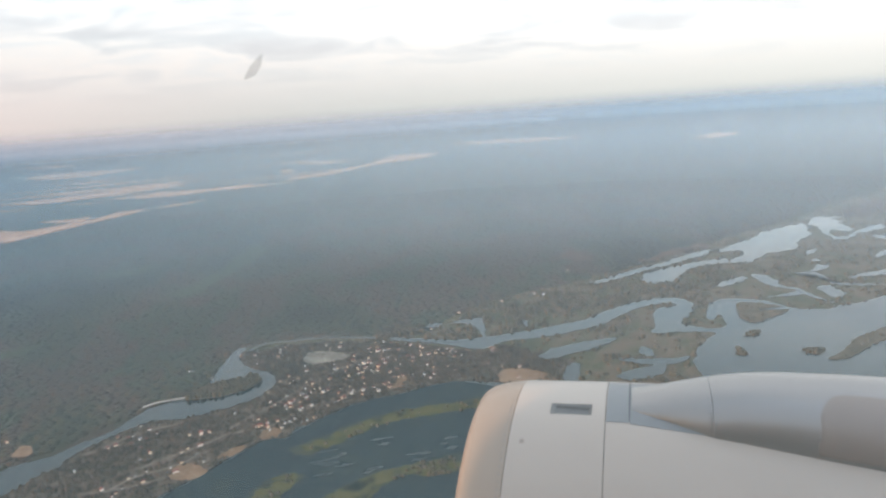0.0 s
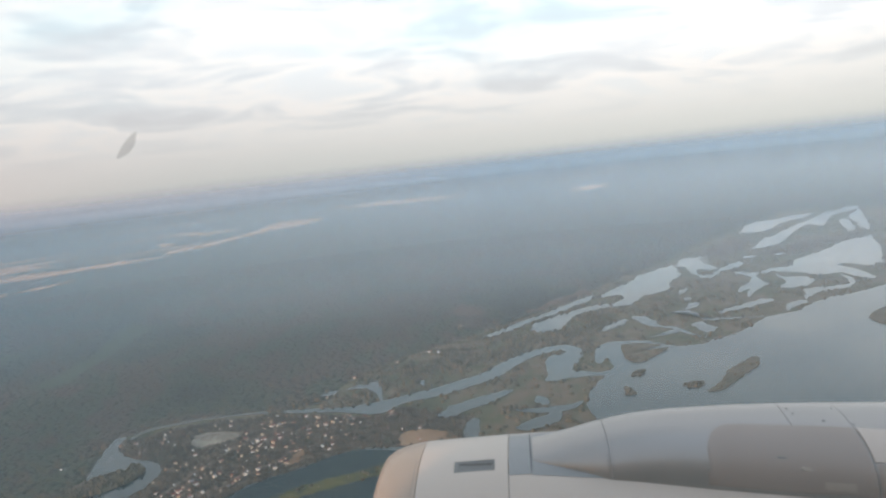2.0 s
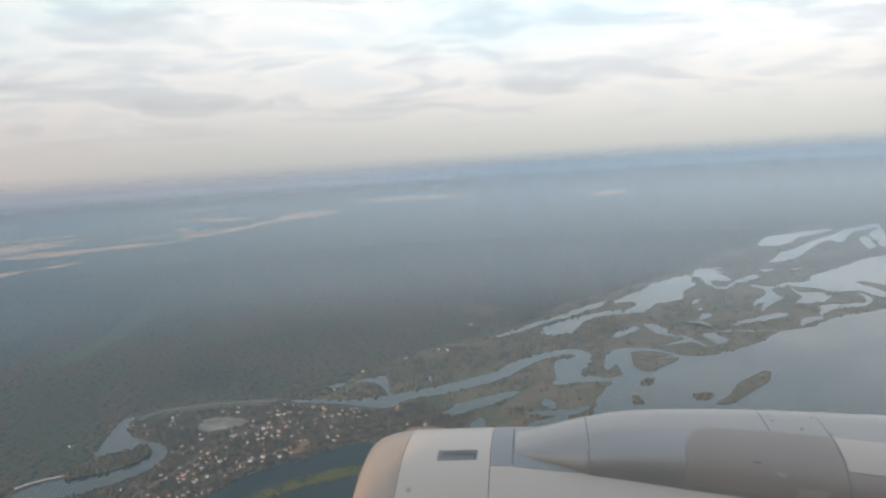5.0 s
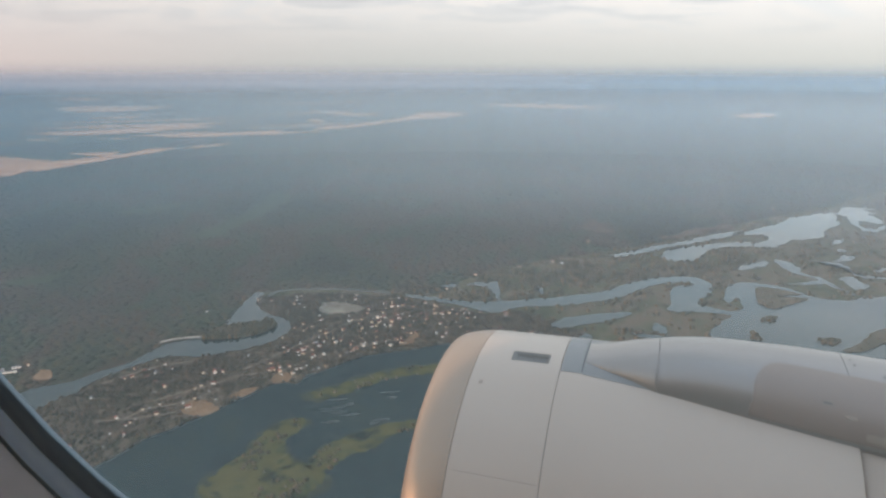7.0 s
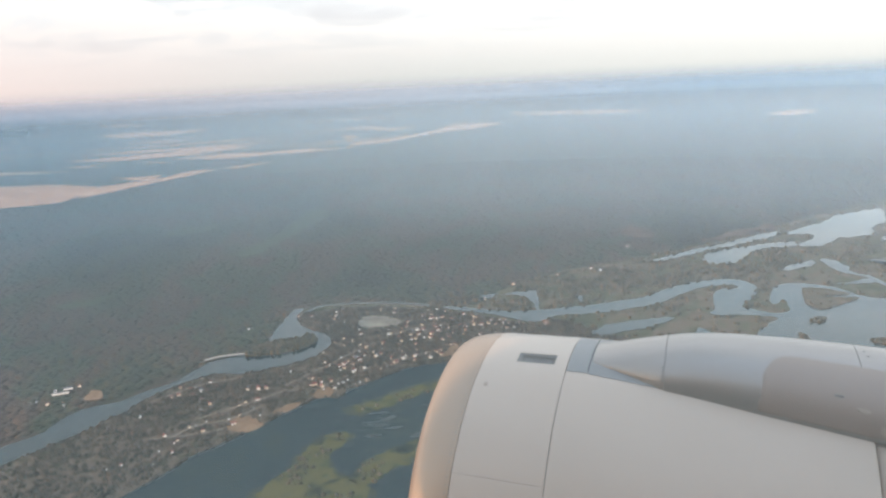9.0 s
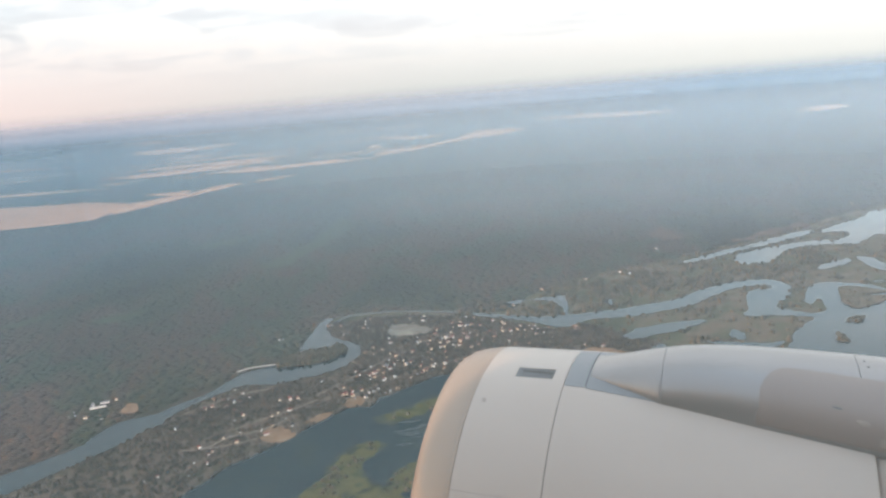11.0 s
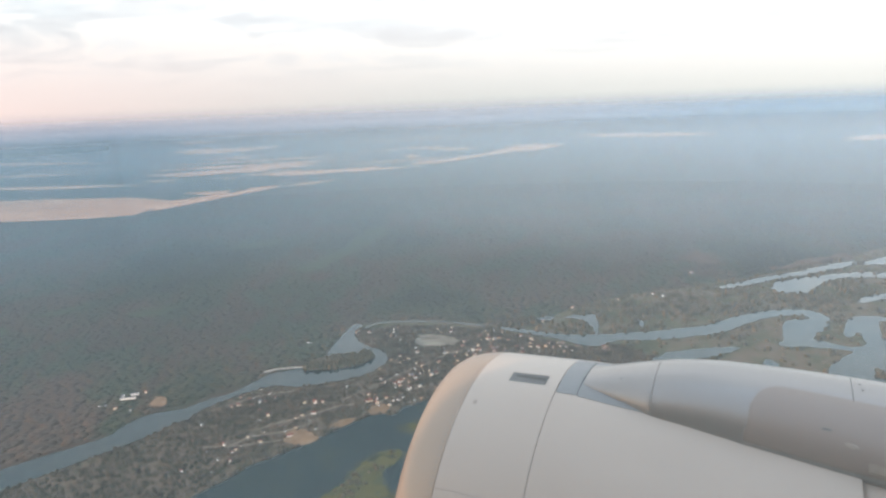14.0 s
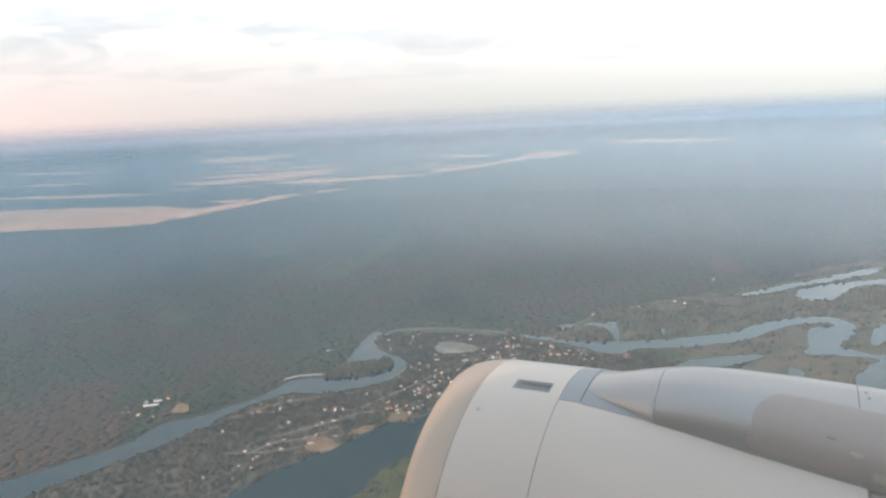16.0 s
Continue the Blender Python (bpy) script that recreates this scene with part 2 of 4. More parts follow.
PAINT = material("nacelle_paint", [(0.435, 0.354, 0.290), (0.480, 0.397, 0.329), (0.508, 0.422, 0.352)], 1.6, 0.45, second=0.5, detail=8, stretch=(0.5, 1, 1))
LIPMETAL = material("inlet_lip_metal", [(0.346, 0.259, 0.192), (0.412, 0.310, 0.233)], 2.5, 0.42, metal=0.6, second=0.8)
BARE = material("brushed_aluminium", [(0.282, 0.252, 0.230), (0.345, 0.312, 0.288)], 3.0, 0.29, metal=0.52, second=0.7, stretch=(0.15, 2, 2))
DULL = material("dull_brown_panel", [(0.255, 0.200, 0.168), (0.302, 0.238, 0.202)], 2.0, 0.46, metal=0.15, second=0.6)
WHITEPANEL = material("warm_access_panel", [(0.46, 0.375, 0.315), (0.53, 0.435, 0.37)], 4.0, 0.45, second=1.0)
FILLET = material("grey_blue_fillet", [(0.190, 0.186, 0.182), (0.225, 0.221, 0.216)], 3.0, 0.45, second=0.9)
SMUDGE = material("faint_smudge", [(0.30, 0.245, 0.20), (0.36, 0.295, 0.24)], 60.0, 0.6)
DARKGAP = material("dark_seal", [(0.02, 0.02, 0.022), (0.04, 0.04, 0.042)], 8.0, 0.8)
RECESS = material("vent_recess", [(0.120, 0.112, 0.104), (0.160, 0.150, 0.138)], 6.0, 0.6)
RIVET = material("rivet_metal", [(0.16, 0.15, 0.15), (0.26, 0.25, 0.24)], 9.0, 0.5, metal=0.5)
RUBBER = material("window_rubber", [(0.10, 0.15, 0.185), (0.13, 0.185, 0.225)], 14.0, 0.7)
RING = material("inner_ring_grey_blue", [(0.42, 0.62, 0.82), (0.48, 0.68, 0.88)], 12.0, 0.5)
TRIM = material("cabin_trim_plastic", [(0.60, 0.68, 0.76), (0.66, 0.74, 0.82)], 20.0, 0.6, bump=0.05)


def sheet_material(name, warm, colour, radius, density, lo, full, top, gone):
    """Haze painted on a clear sheet: denser with height over the land, gone above the horizon, warmer westwards."""
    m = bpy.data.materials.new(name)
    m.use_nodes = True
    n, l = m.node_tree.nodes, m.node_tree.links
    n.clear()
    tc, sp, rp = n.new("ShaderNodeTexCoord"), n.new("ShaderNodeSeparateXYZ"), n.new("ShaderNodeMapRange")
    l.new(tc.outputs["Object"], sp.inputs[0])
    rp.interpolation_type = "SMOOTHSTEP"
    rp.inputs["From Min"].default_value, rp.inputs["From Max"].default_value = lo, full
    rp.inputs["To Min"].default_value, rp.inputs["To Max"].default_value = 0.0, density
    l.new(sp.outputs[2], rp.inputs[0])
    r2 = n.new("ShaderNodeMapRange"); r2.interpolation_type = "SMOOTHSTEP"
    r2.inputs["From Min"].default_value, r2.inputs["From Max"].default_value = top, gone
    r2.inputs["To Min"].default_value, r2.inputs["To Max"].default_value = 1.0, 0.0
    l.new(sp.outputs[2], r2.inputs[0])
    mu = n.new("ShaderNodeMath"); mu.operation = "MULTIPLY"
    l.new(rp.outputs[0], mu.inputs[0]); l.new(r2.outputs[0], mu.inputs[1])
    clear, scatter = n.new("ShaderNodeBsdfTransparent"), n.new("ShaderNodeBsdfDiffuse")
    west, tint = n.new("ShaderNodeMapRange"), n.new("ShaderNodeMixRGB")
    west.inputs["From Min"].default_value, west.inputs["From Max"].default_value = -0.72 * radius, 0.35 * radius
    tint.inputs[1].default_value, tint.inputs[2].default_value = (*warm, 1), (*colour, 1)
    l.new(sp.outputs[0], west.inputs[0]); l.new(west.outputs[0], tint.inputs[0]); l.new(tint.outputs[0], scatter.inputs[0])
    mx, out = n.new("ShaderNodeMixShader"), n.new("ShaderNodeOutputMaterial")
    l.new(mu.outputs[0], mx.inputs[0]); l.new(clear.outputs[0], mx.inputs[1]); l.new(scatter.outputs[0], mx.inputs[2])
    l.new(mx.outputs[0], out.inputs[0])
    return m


# ---- mesh helpers ----
def mesh_object(name, verts, faces, mat, parent=None, smooth=False):
    me = bpy.data.meshes.new(name)
    me.from_pydata([tuple(v) for v in verts], [], faces)
    me.materials.append(mat)
    if smooth:
        me.polygons.foreach_set("use_smooth", [True] * len(me.polygons))
    me.update()
    ob = new(name, me)
    ob.parent = parent
    return ob


def part(name, bm, mat, parent, label="", smooth=False):
    me = bpy.data.meshes.new(name)
    bm.to_mesh(me)
    bm.free()
    me.materials.append(mat)
    if smooth:
        me.polygons.foreach_set("use_smooth", [True] * len(me.polygons))
    ob = new(name, me)
    ob.parent = parent
    return tagged(ob, label) if label else ob


def ground_z(x, y):
    """The plain, level near by and rising gently to far uplands at the horizon."""
    s = np.clip((np.hypot(x, y) - 2600.0) / 2300.0, 0, 1)
    return 167.0 * s ** 1.25


def spline(points, per=8):
    """Catmull-Rom through the points."""
    p = np.array(points, float)
    p = np.vstack([2 * p[0] - p[1], p, 2 * p[-1] - p[-2]])
    out = []
    for i in range(1, len(p) - 2):
        for k in range(per):
            t = k / per
            a, b, c, d = p[i - 1], p[i], p[i + 1], p[i + 2]
            out.append(0.5 * (2 * b + (c - a) * t + (2 * a - 5 * b + 4 * c - d) * t * t + (3 * b - a - 3 * c + d) * t ** 3))
    out.append(p[-2])
    return np.array(out)


def wobble(x, y, size, seed=0.0):
    return noise.fractal(Vector((x / size, y / size, seed)), 0.8, 2.0, 3)


def ribbon_mesh(points, lift, per=8, ragged=0.25, size=18.0, dome=0.0, ends=True, across=2):
    """A bank-to-bank strip along a centre line of (x, y, half width), with uneven banks."""
    s = spline(points, per)
    n = len(s)
    d = np.gradient(s[:, :2], axis=0)
    nrm = np.stack([-d[:, 1], d[:, 0]], 1) / np.maximum(np.hypot(d[:, 0], d[:, 1]), 1e-6)[:, None]
    verts, faces = [], []
    for i in range(n):
        w = max(s[i, 2], 0.6)
        if ends:
            e = min(i, n - 1 - i) / max(1.0, per * 0.7)
            w *= math.sqrt(min(1.0, e + 0.02))
        for j in range(across + 1):
            u = -1 + 2 * j / across
            x, y = s[i, :2] + nrm[i] * w * u
            k = ragged * w * abs(u)
            x += nrm[i, 0] * k * wobble(x, y, size, 3 + u) ; y += nrm[i, 1] * k * wobble(x, y, size, 3 + u)
            z = float(ground_z(x, y)) + lift + dome * (1 - u * u)
            verts.append((x, y, z))
    a = across + 1
    for i in range(n - 1):
        for j in range(across):
            faces.append((i * a + j, (i + 1) * a + j, (i + 1) * a + j + 1, i * a + j + 1))
    return verts, faces


def area_mesh(outline, lift, ragged=3.0, size=25.0, per=6):
    """A level area inside a smooth closed outline."""
    s = spline(list(outline), per)
    bm = bmesh.new()
    vs = []
    for x, y in s[:, :2]:
        fine = 0.35 * ragged
        x, y = x + fine * wobble(x, y, size * 0.3, 11.0), y + fine * wobble(x, y, size * 0.3, 15.0)
        vs.append(bm.verts.new((x + ragged * wobble(x, y, size, 1.0), y + ragged * wobble(x, y, size, 5.0), lift)))
    f = bm.faces.new(vs)
    if f.normal.z < 0:
        f.normal_flip()
    bmesh.ops.triangulate(bm, faces=[f])
    bmesh.ops.recalc_face_normals(bm, faces=bm.faces[:])
    return bm


def inside(px, py, poly):
    poly = np.asarray(poly)
    res = np.zeros(len(px), bool)
    x0, y0 = poly[-1]
    for x1, y1 in poly:
        cond = (y1 > py) != (y0 > py)
        with np.errstate(divide="ignore", invalid="ignore"):
            res ^= cond & (px < (x0 - x1) * (py - y1) / (y0 - y1) + x1)
        x0, y0 = x1, y1
    return res


# ---- the land ----
# banks and edges, as points (x, y) on the plain
SHORE_VILLAGE = [(-247, 485), (-232, 505), (-218, 531), (-199, 548), (-176, 575), (-155, 601), (-128, 631), (-108, 629), (-99, 646), (-80, 663), (-49, 689), (-26, 699), (5, 707), (30, 717), (49, 723), (76, 723), (114, 709), (145, 693), (174, 679), (184, 695), (190, 718), (206, 742)]
SHORE_HEADLAND = [(213, 735), (204, 704), (200, 677), (208, 655), (231, 635), (268, 632), (306, 638), (328, 668), (335, 703), (354, 739), (379, 768), (403, 791), (369, 807), (337, 816), (350, 843), (373, 899), (394, 915), (392, 889), (378, 856), (386, 828), (405, 812), (425, 810), (439, 833), (444, 858), (426, 841), (425, 857), (443, 892), (462, 915)]
SHORE_MARSH = [(486, 925), (516, 912), (535, 893), (544, 862), (561, 844), (587, 839), (612, 850), (637, 850), (677, 864), (747, 900), (792, 903), (822, 909), (854, 926), (918, 941), (971, 940), (1067, 963)]
CHANNEL_SOUTH = [(-520, 370), (-430, 470), (-370, 540), (-333, 587), (-323, 610), (-312, 618), (-308, 641), (-296, 659), (-283, 676), (-269, 690), (-254, 701), (-238, 702), (-221, 699), (-200, 707), (-177, 717), (-160, 727), (-145, 745), (-136, 768), (-138, 793), (-151, 814), (-170, 829), (-183, 847), (-194, 873), (-196, 891), (-191, 906)]
CHANNEL_NORTH = [(-197, 916), (-205, 908), (-211, 869), (-214, 816), (-216, 787), (-225, 768), (-248, 747), (-259, 741), (-269, 732), (-278, 711), (-290, 686), (-312, 665), (-328, 645), (-359, 629), (-373, 596), (-377, 582), (-440, 520), (-560, 400)]
CREEK_NORTH = [(-6, 901), (28, 888), (62, 871), (95, 862), (120, 862), (142, 863), (166, 868), (198, 872), (222, 880), (264, 891), (291, 908), (310, 924), (338, 939), (367, 952), (403, 957), (427, 948), (434, 918), (414, 876), (388, 848)]
CREEK_SOUTH = [(362, 808), (332, 814), (346, 839), (365, 889), (380, 909), (409, 915), (405, 928), (375, 928), (352, 918), (323, 898), (295, 873), (269, 858), (236, 849), (212, 841), (181, 838), (146, 837), (127, 822), (105, 819), (72, 847), (39, 866), (5, 885)]
NARROW = [(-188, 896), (-173, 919), (-150, 925), (-92, 924), (-40, 910), (-1, 894)]
FOREST_EDGE = [(-600, 385), (-450, 525), (-382, 583), (-374, 602), (-360, 635), (-312, 691), (-279, 720), (-270, 738), (-248, 752), (-226, 774), (-217, 800), (-214, 851), (-208, 909), (-198, 923), (-187, 914), (-152, 933), (-85, 928), (-7, 909), (43, 901), (66, 921), (88, 964), (176, 1032), (234, 1063), (294, 1083), (336, 1105), (449, 1159), (579, 1238), (733, 1345), (956, 1473), (1103, 1595), (1312, 1721), (1554, 1870)]
VILLAGE_IN = [(207, 756), (172, 790), (142, 828), (128, 813), (97, 816), (65, 839), (32, 862), (-2, 879), (-80, 908), (-146, 911), (-176, 891)]
DENSE = [(-149, 663), (-127, 722), (-99, 769), (-68, 820), (-26, 858), (25, 865), (67, 845), (85, 826), (112, 821), (81, 797), (9, 726), (-34, 710), (-87, 672), (-118, 645)]
SPIT = [(-231, 754), (-225, 766), (-214, 782), (-196, 790), (-177, 799), (-164, 807), (-155, 793), (-157, 776), (-168, 760), (-189, 750), (-209, 747), (-224, 746)]
DAM = [(-274, 739), (-262, 747), (-248, 751), (-231, 754)]
CLEARING = [(-111, 838), (-106, 868), (-85, 871), (-62, 857), (-51, 841), (-69, 826), (-90, 827), (-103, 826)]
SAND_BANK = [(116, 709), (118, 727), (130, 744), (154, 736), (171, 717), (179, 694), (174, 681), (144, 695)]
CHANNEL = CHANNEL_SOUTH + CHANNEL_NORTH
CREEK = CREEK_NORTH + CREEK_SOUTH
RIVER = SHORE_VILLAGE + SHORE_HEADLAND + SHORE_MARSH + [(1300, 1040), (1900, 1250), (2500, 1300), (2300, 300), (1200, -300), (0, -500), (-700, -300), (-520, 150), (-330, 380), (-270, 445)]
FOREST = FOREST_EDGE + [(1900, 2150), (1300, 2600), (-1800, 2600), (-1700, 900), (-900, 330), (-430, 480)]
VILLAGE_LAND = SHORE_VILLAGE + VILLAGE_IN + CHANNEL_SOUTH[::-1] + [(-420, 330), (-330, 380)]
MARSH_LAND = FOREST_EDGE[12:] + [(2300, 2200), (2500, 1500), (1700, 1200), (1100, 960), (900, 900), (600, 800), (440, 720), (300, 600), (190, 640), (60, 800), (-60, 870), (-190, 860)]
# pale lakes of the marsh
LAKES = [
    [(619, 1220), (640, 1230), (659, 1244), (680, 1259), (699, 1276), (713, 1280), (729, 1288), (747, 1306), (757, 1312), (783, 1342), (799, 1354), (815, 1358), (831, 1362), (855, 1378), (873, 1387), (889, 1385), (907, 1395), (897, 1364), (874, 1325), (860, 1291), (845, 1274), (832, 1262), (820, 1258), (806, 1245), (791, 1229), (777, 1212), (775, 1194), (757, 1181), (744, 1173), (729, 1171), (709, 1163), (698, 1166), (683, 1158), (670, 1146), (660, 1135), (646, 1124), (631, 1112), (618, 1114), (607, 1115), (604, 1136), (616, 1145), (628, 1154), (645, 1166), (662, 1187), (658, 1202), (646, 1208), (628, 1206)],
    [(546, 1133), (562, 1139), (576, 1141), (595, 1144), (608, 1142), (610, 1122), (594, 1122), (579, 1122), (561, 1123), (542, 1120)],
    [(566, 1196), (581, 1208), (598, 1207), (587, 1195), (566, 1183)],
    [(902, 1381), (915, 1389), (933, 1408), (954, 1437), (981, 1452), (991, 1438), (1007, 1436), (1028, 1422), (1005, 1416), (989, 1412), (991, 1376), (969, 1371), (968, 1353), (962, 1331), (949, 1290), (931, 1282), (922, 1288), (920, 1305), (914, 1312), (900, 1300), (883, 1262), (884, 1244), (893, 1239), (901, 1241), (926, 1262), (948, 1280), (972, 1294), (996, 1309), (1017, 1317), (1030, 1321), (1032, 1297), (1019, 1290), (1001, 1274), (986, 1273), (965, 1264), (949, 1258), (934, 1255), (912, 1238), (895, 1226), (884, 1219), (875, 1219), (867, 1224), (867, 1234), (873, 1255), (881, 1279), (893, 1310), (911, 1348), (909, 1360)],
    [(741, 1131), (754, 1145), (767, 1158), (777, 1160), (789, 1165), (772, 1148), (756, 1134), (741, 1123)],
    [(727, 1091), (735, 1095), (739, 1092), (734, 1081), (727, 1078), (724, 1080)],
    [(506, 990), (515, 1001), (524, 1010), (536, 1015), (551, 1028), (562, 1029), (573, 1032), (573, 1019), (563, 1010), (555, 1002), (540, 995), (526, 989), (511, 982)],
    [(587, 1036), (598, 1037), (607, 1021), (606, 1004), (608, 989), (595, 972), (597, 951), (604, 945), (608, 937), (608, 924), (606, 909), (606, 893), (606, 876), (612, 858), (605, 862), (603, 873), (600, 884), (599, 898), (598, 908), (584, 907), (574, 908), (561, 906), (550, 909), (539, 911), (553, 913), (565, 915), (588, 924), (598, 932), (590, 948), (579, 966), (579, 981), (579, 997)],
    [(629, 932), (640, 939), (649, 942), (658, 936), (656, 923), (652, 908), (650, 896), (637, 881), (632, 882), (625, 881), (625, 893), (626, 904), (629, 918)],
    [(648, 1031), (656, 1024), (668, 1023), (674, 1014), (683, 1015), (682, 1001), (682, 988), (673, 959), (677, 944), (688, 943), (700, 935), (711, 927), (725, 924), (735, 914), (749, 909), (738, 905), (724, 914), (708, 921), (692, 926), (677, 935), (669, 938), (663, 947), (666, 962), (668, 975), (671, 989), (671, 1003), (666, 1010), (659, 1018)],
    [(708, 970), (719, 975), (733, 983), (743, 984), (760, 989), (772, 988), (788, 996), (805, 997), (825, 1002), (829, 994), (837, 990), (824, 974), (812, 973), (798, 970), (788, 970), (771, 964), (761, 968), (748, 967), (736, 963), (729, 968), (711, 960)],
    [(823, 1065), (840, 1084), (870, 1108), (880, 1114), (900, 1129), (923, 1152), (938, 1177), (937, 1191), (938, 1205), (940, 1225), (958, 1219), (953, 1201), (963, 1198), (969, 1189), (995, 1198), (1017, 1202), (986, 1177), (970, 1175), (954, 1172), (937, 1148), (917, 1110), (920, 1095), (898, 1084), (884, 1072), (873, 1068), (857, 1056), (845, 1050), (833, 1037), (824, 1028), (813, 1024), (836, 1053), (847, 1065), (861, 1078), (852, 1077), (839, 1071)],
    [(678, 1022), (698, 1039), (711, 1054), (722, 1055), (731, 1047), (717, 1034), (704, 1024), (688, 1018)],
    [(1066, 1354), (1089, 1365), (1103, 1352), (1076, 1336), (1061, 1338)],
    [(1129, 1330), (1149, 1336), (1159, 1330), (1142, 1317), (1128, 1316)],
    [(333, 1081), (364, 1093), (399, 1118), (445, 1142), (493, 1166), (545, 1200), (597, 1227), (628, 1229), (587, 1194), (535, 1164), (486, 1140), (439, 1117), (394, 1090), (355, 1068)],
    [(413, 1065), (442, 1107), (483, 1127), (527, 1138), (574, 1154), (615, 1152), (565, 1128), (517, 1105), (488, 1071), (460, 1038), (422, 1040)],
    [(1006, 1207), (1069, 1203), (1104, 1240), (1171, 1264), (1251, 1299), (1323, 1339), (1386, 1358), (1445, 1359), (1205, 1107), (1153, 1097), (1147, 1140), (1124, 1143), (1114, 1099), (1096, 1038), (1069, 1002), (1056, 1024), (1069, 1079), (1029, 1089), (1018, 1138), (1001, 1166)],
    [(990, 1167), (974, 1117), (1001, 1097), (984, 1052), (937, 1033), (900, 1048), (947, 1085)],
    [(923, 1015), (960, 1005), (993, 993), (1021, 1013), (1057, 1068), (1043, 1027), (1009, 987), (967, 973), (930, 983), (893, 967), (869, 953)],
    [(791, 910), (828, 947), (864, 952), (859, 937), (822, 924), (799, 913)],
    [(1320, 1687), (1471, 1822), (1550, 1824), (1649, 1848), (1724, 1837), (1605, 1771), (1503, 1739), (1411, 1667), (1342, 1646)],
    [(1146, 1430), (1272, 1529), (1366, 1587), (1507, 1675), (1619, 1730), (1740, 1813), (1815, 1828), (1915, 1894), (2043, 2006), (1876, 1810), (1787, 1766), (1693, 1737), (1519, 1588), (1525, 1652), (1400, 1564), (1271, 1464), (1197, 1428)],
    [(1632, 1649), (1653, 1641), (1539, 1497), (1469, 1441), (1529, 1525)],
    [(1700, 1682), (1836, 1768), (1529, 1447), (1564, 1516), (1645, 1612)],
    [(88, 931), (98, 943), (113, 943), (133, 945), (132, 916), (128, 889), (125, 859), (119, 860), (121, 891), (114, 917), (99, 932)],
    [(181, 937), (187, 918), (193, 909), (186, 883), (183, 905)],
    [(50, 930), (60, 937), (74, 940), (70, 921), (57, 923)],
    [(173, 771), (195, 793), (232, 804), (263, 809), (283, 807), (261, 787), (230, 775), (201, 766), (183, 759)],
    [(240, 692), (264, 702), (292, 709), (309, 719), (293, 686), (268, 677), (248, 677)],
    [(289, 751), (302, 768), (306, 748), (296, 731)],
    [(256, 743), (282, 734), (316, 724), (340, 723), (319, 707), (280, 715)],
]

rings = np.concatenate([np.linspace(15, 600, 14), np.linspace(700, 2500, 20), np.linspace(2600, 4900, 36)])
turns = 160
gv, gf = [(0, 0, -0.0)], []
for r in rings:
    for k in range(turns):
        a = 2 * math.pi * k / turns
        x, y = r * math.sin(a), r * math.cos(a)
        gv.append((x, y, float(ground_z(x, y))))
for k in range(turns):
    gf.append((0, 1 + (k + 1) % turns, 1 + k))
for i in range(len(rings) - 1):
    for k in range(turns):
        a, b = 1 + i * turns + k, 1 + i * turns + (k + 1) % turns
        gf.append((a, b, b + turns, a + turns))
ground = tagged(mesh_object("ground", gv, gf, FOREST_FLOOR, smooth=True), "wide wooded plain reaching the hazy horizon", "ground", kind="structure")


def land(name, outline, lift, mat, label, ragged=4.0, size=25.0, category="", per=6):
    outline = list(outline)
    ob = part(name, area_mesh(outline + [outline[0]], lift, ragged, size, per), mat, None)
    return tagged(ob, label, category or name.replace("_", " "), kind="structure")


def strip(name, points, lift, mat, label, category, **kw):
    v, f = ribbon_mesh(points, lift, **kw)
    return tagged(mesh_object(name, v, f, mat, smooth=True), label, category, kind="structure")


def upland(name, outline, lift, mat, label, category, size=45.0, ragged=12.0):
    """An area that follows the rising ground: a fan of thin rows across the outline."""
    s = spline(list(outline) + [outline[0]], 5)[:, :2]
    s = s + np.array([[wobble(x, y, size, 1.0), wobble(x, y, size, 4.0)] for x, y in s]) * ragged
    bm = bmesh.new()
    f = bm.faces.new([bm.verts.new((x, y, float(ground_z(x, y)) + lift)) for x, y in s])
    bmesh.ops.triangulate(bm, faces=[f])
    for _ in range(2):
        long_edges = [e for e in bm.edges if e.calc_length() > 120]
        if long_edges:
            bmesh.ops.subdivide_edges(bm, edges=long_edges, cuts=2)
            bmesh.ops.triangulate(bm, faces=bm.faces[:])
    for v in bm.verts:
        v.co.z = float(ground_z(v.co.x, v.co.y)) + lift
    bmesh.ops.recalc_face_normals(bm, faces=bm.faces[:])
    for f in bm.faces:
        if f.normal.z < 0:
            f.normal_flip()
    return tagged(part(name, bm, mat, None, smooth=True), label, category, kind="structure")


land("marsh", MARSH_LAND, 0.3, MARSH, "green and brown marsh laced with bright water", 6.0, 40)
land("village_ground", VILLAGE_LAND, 0.6, VILLAGE, "gardens and bare earth of a riverside village", 3.0)
land("river", RIVER, 0.9, WATER, "broad grey-blue river under an evening sky", 3.0, 16)
land("side_channel", CHANNEL, 1.1, WATER, "winding grey-blue side channel along the forest", 2.0, 14, "water")
land("marsh_creek", CREEK, 1.14, WATER, "bending grey-blue creek between marsh and village", 2.0, 14, "water")
strip("side_channel", [(*p, 2.6) for p in NARROW], 1.18, WATER, "narrow stretch of the channel under the forest", "water", per=10, ragged=0.3, size=14, ends=False)
WATERS = [np.array(w, float) for w in (CHANNEL, CREEK, *LAKES)]          # to keep trees out of the water
for k, outline in enumerate(LAKES):
    far = math.hypot(*outline[0])
    land("marsh_lake", outline, 1.22 + 0.01 * k, WATER, "pale shallow lake in the marsh", 0.0040 * far, 0.009 * far, "water", 4)

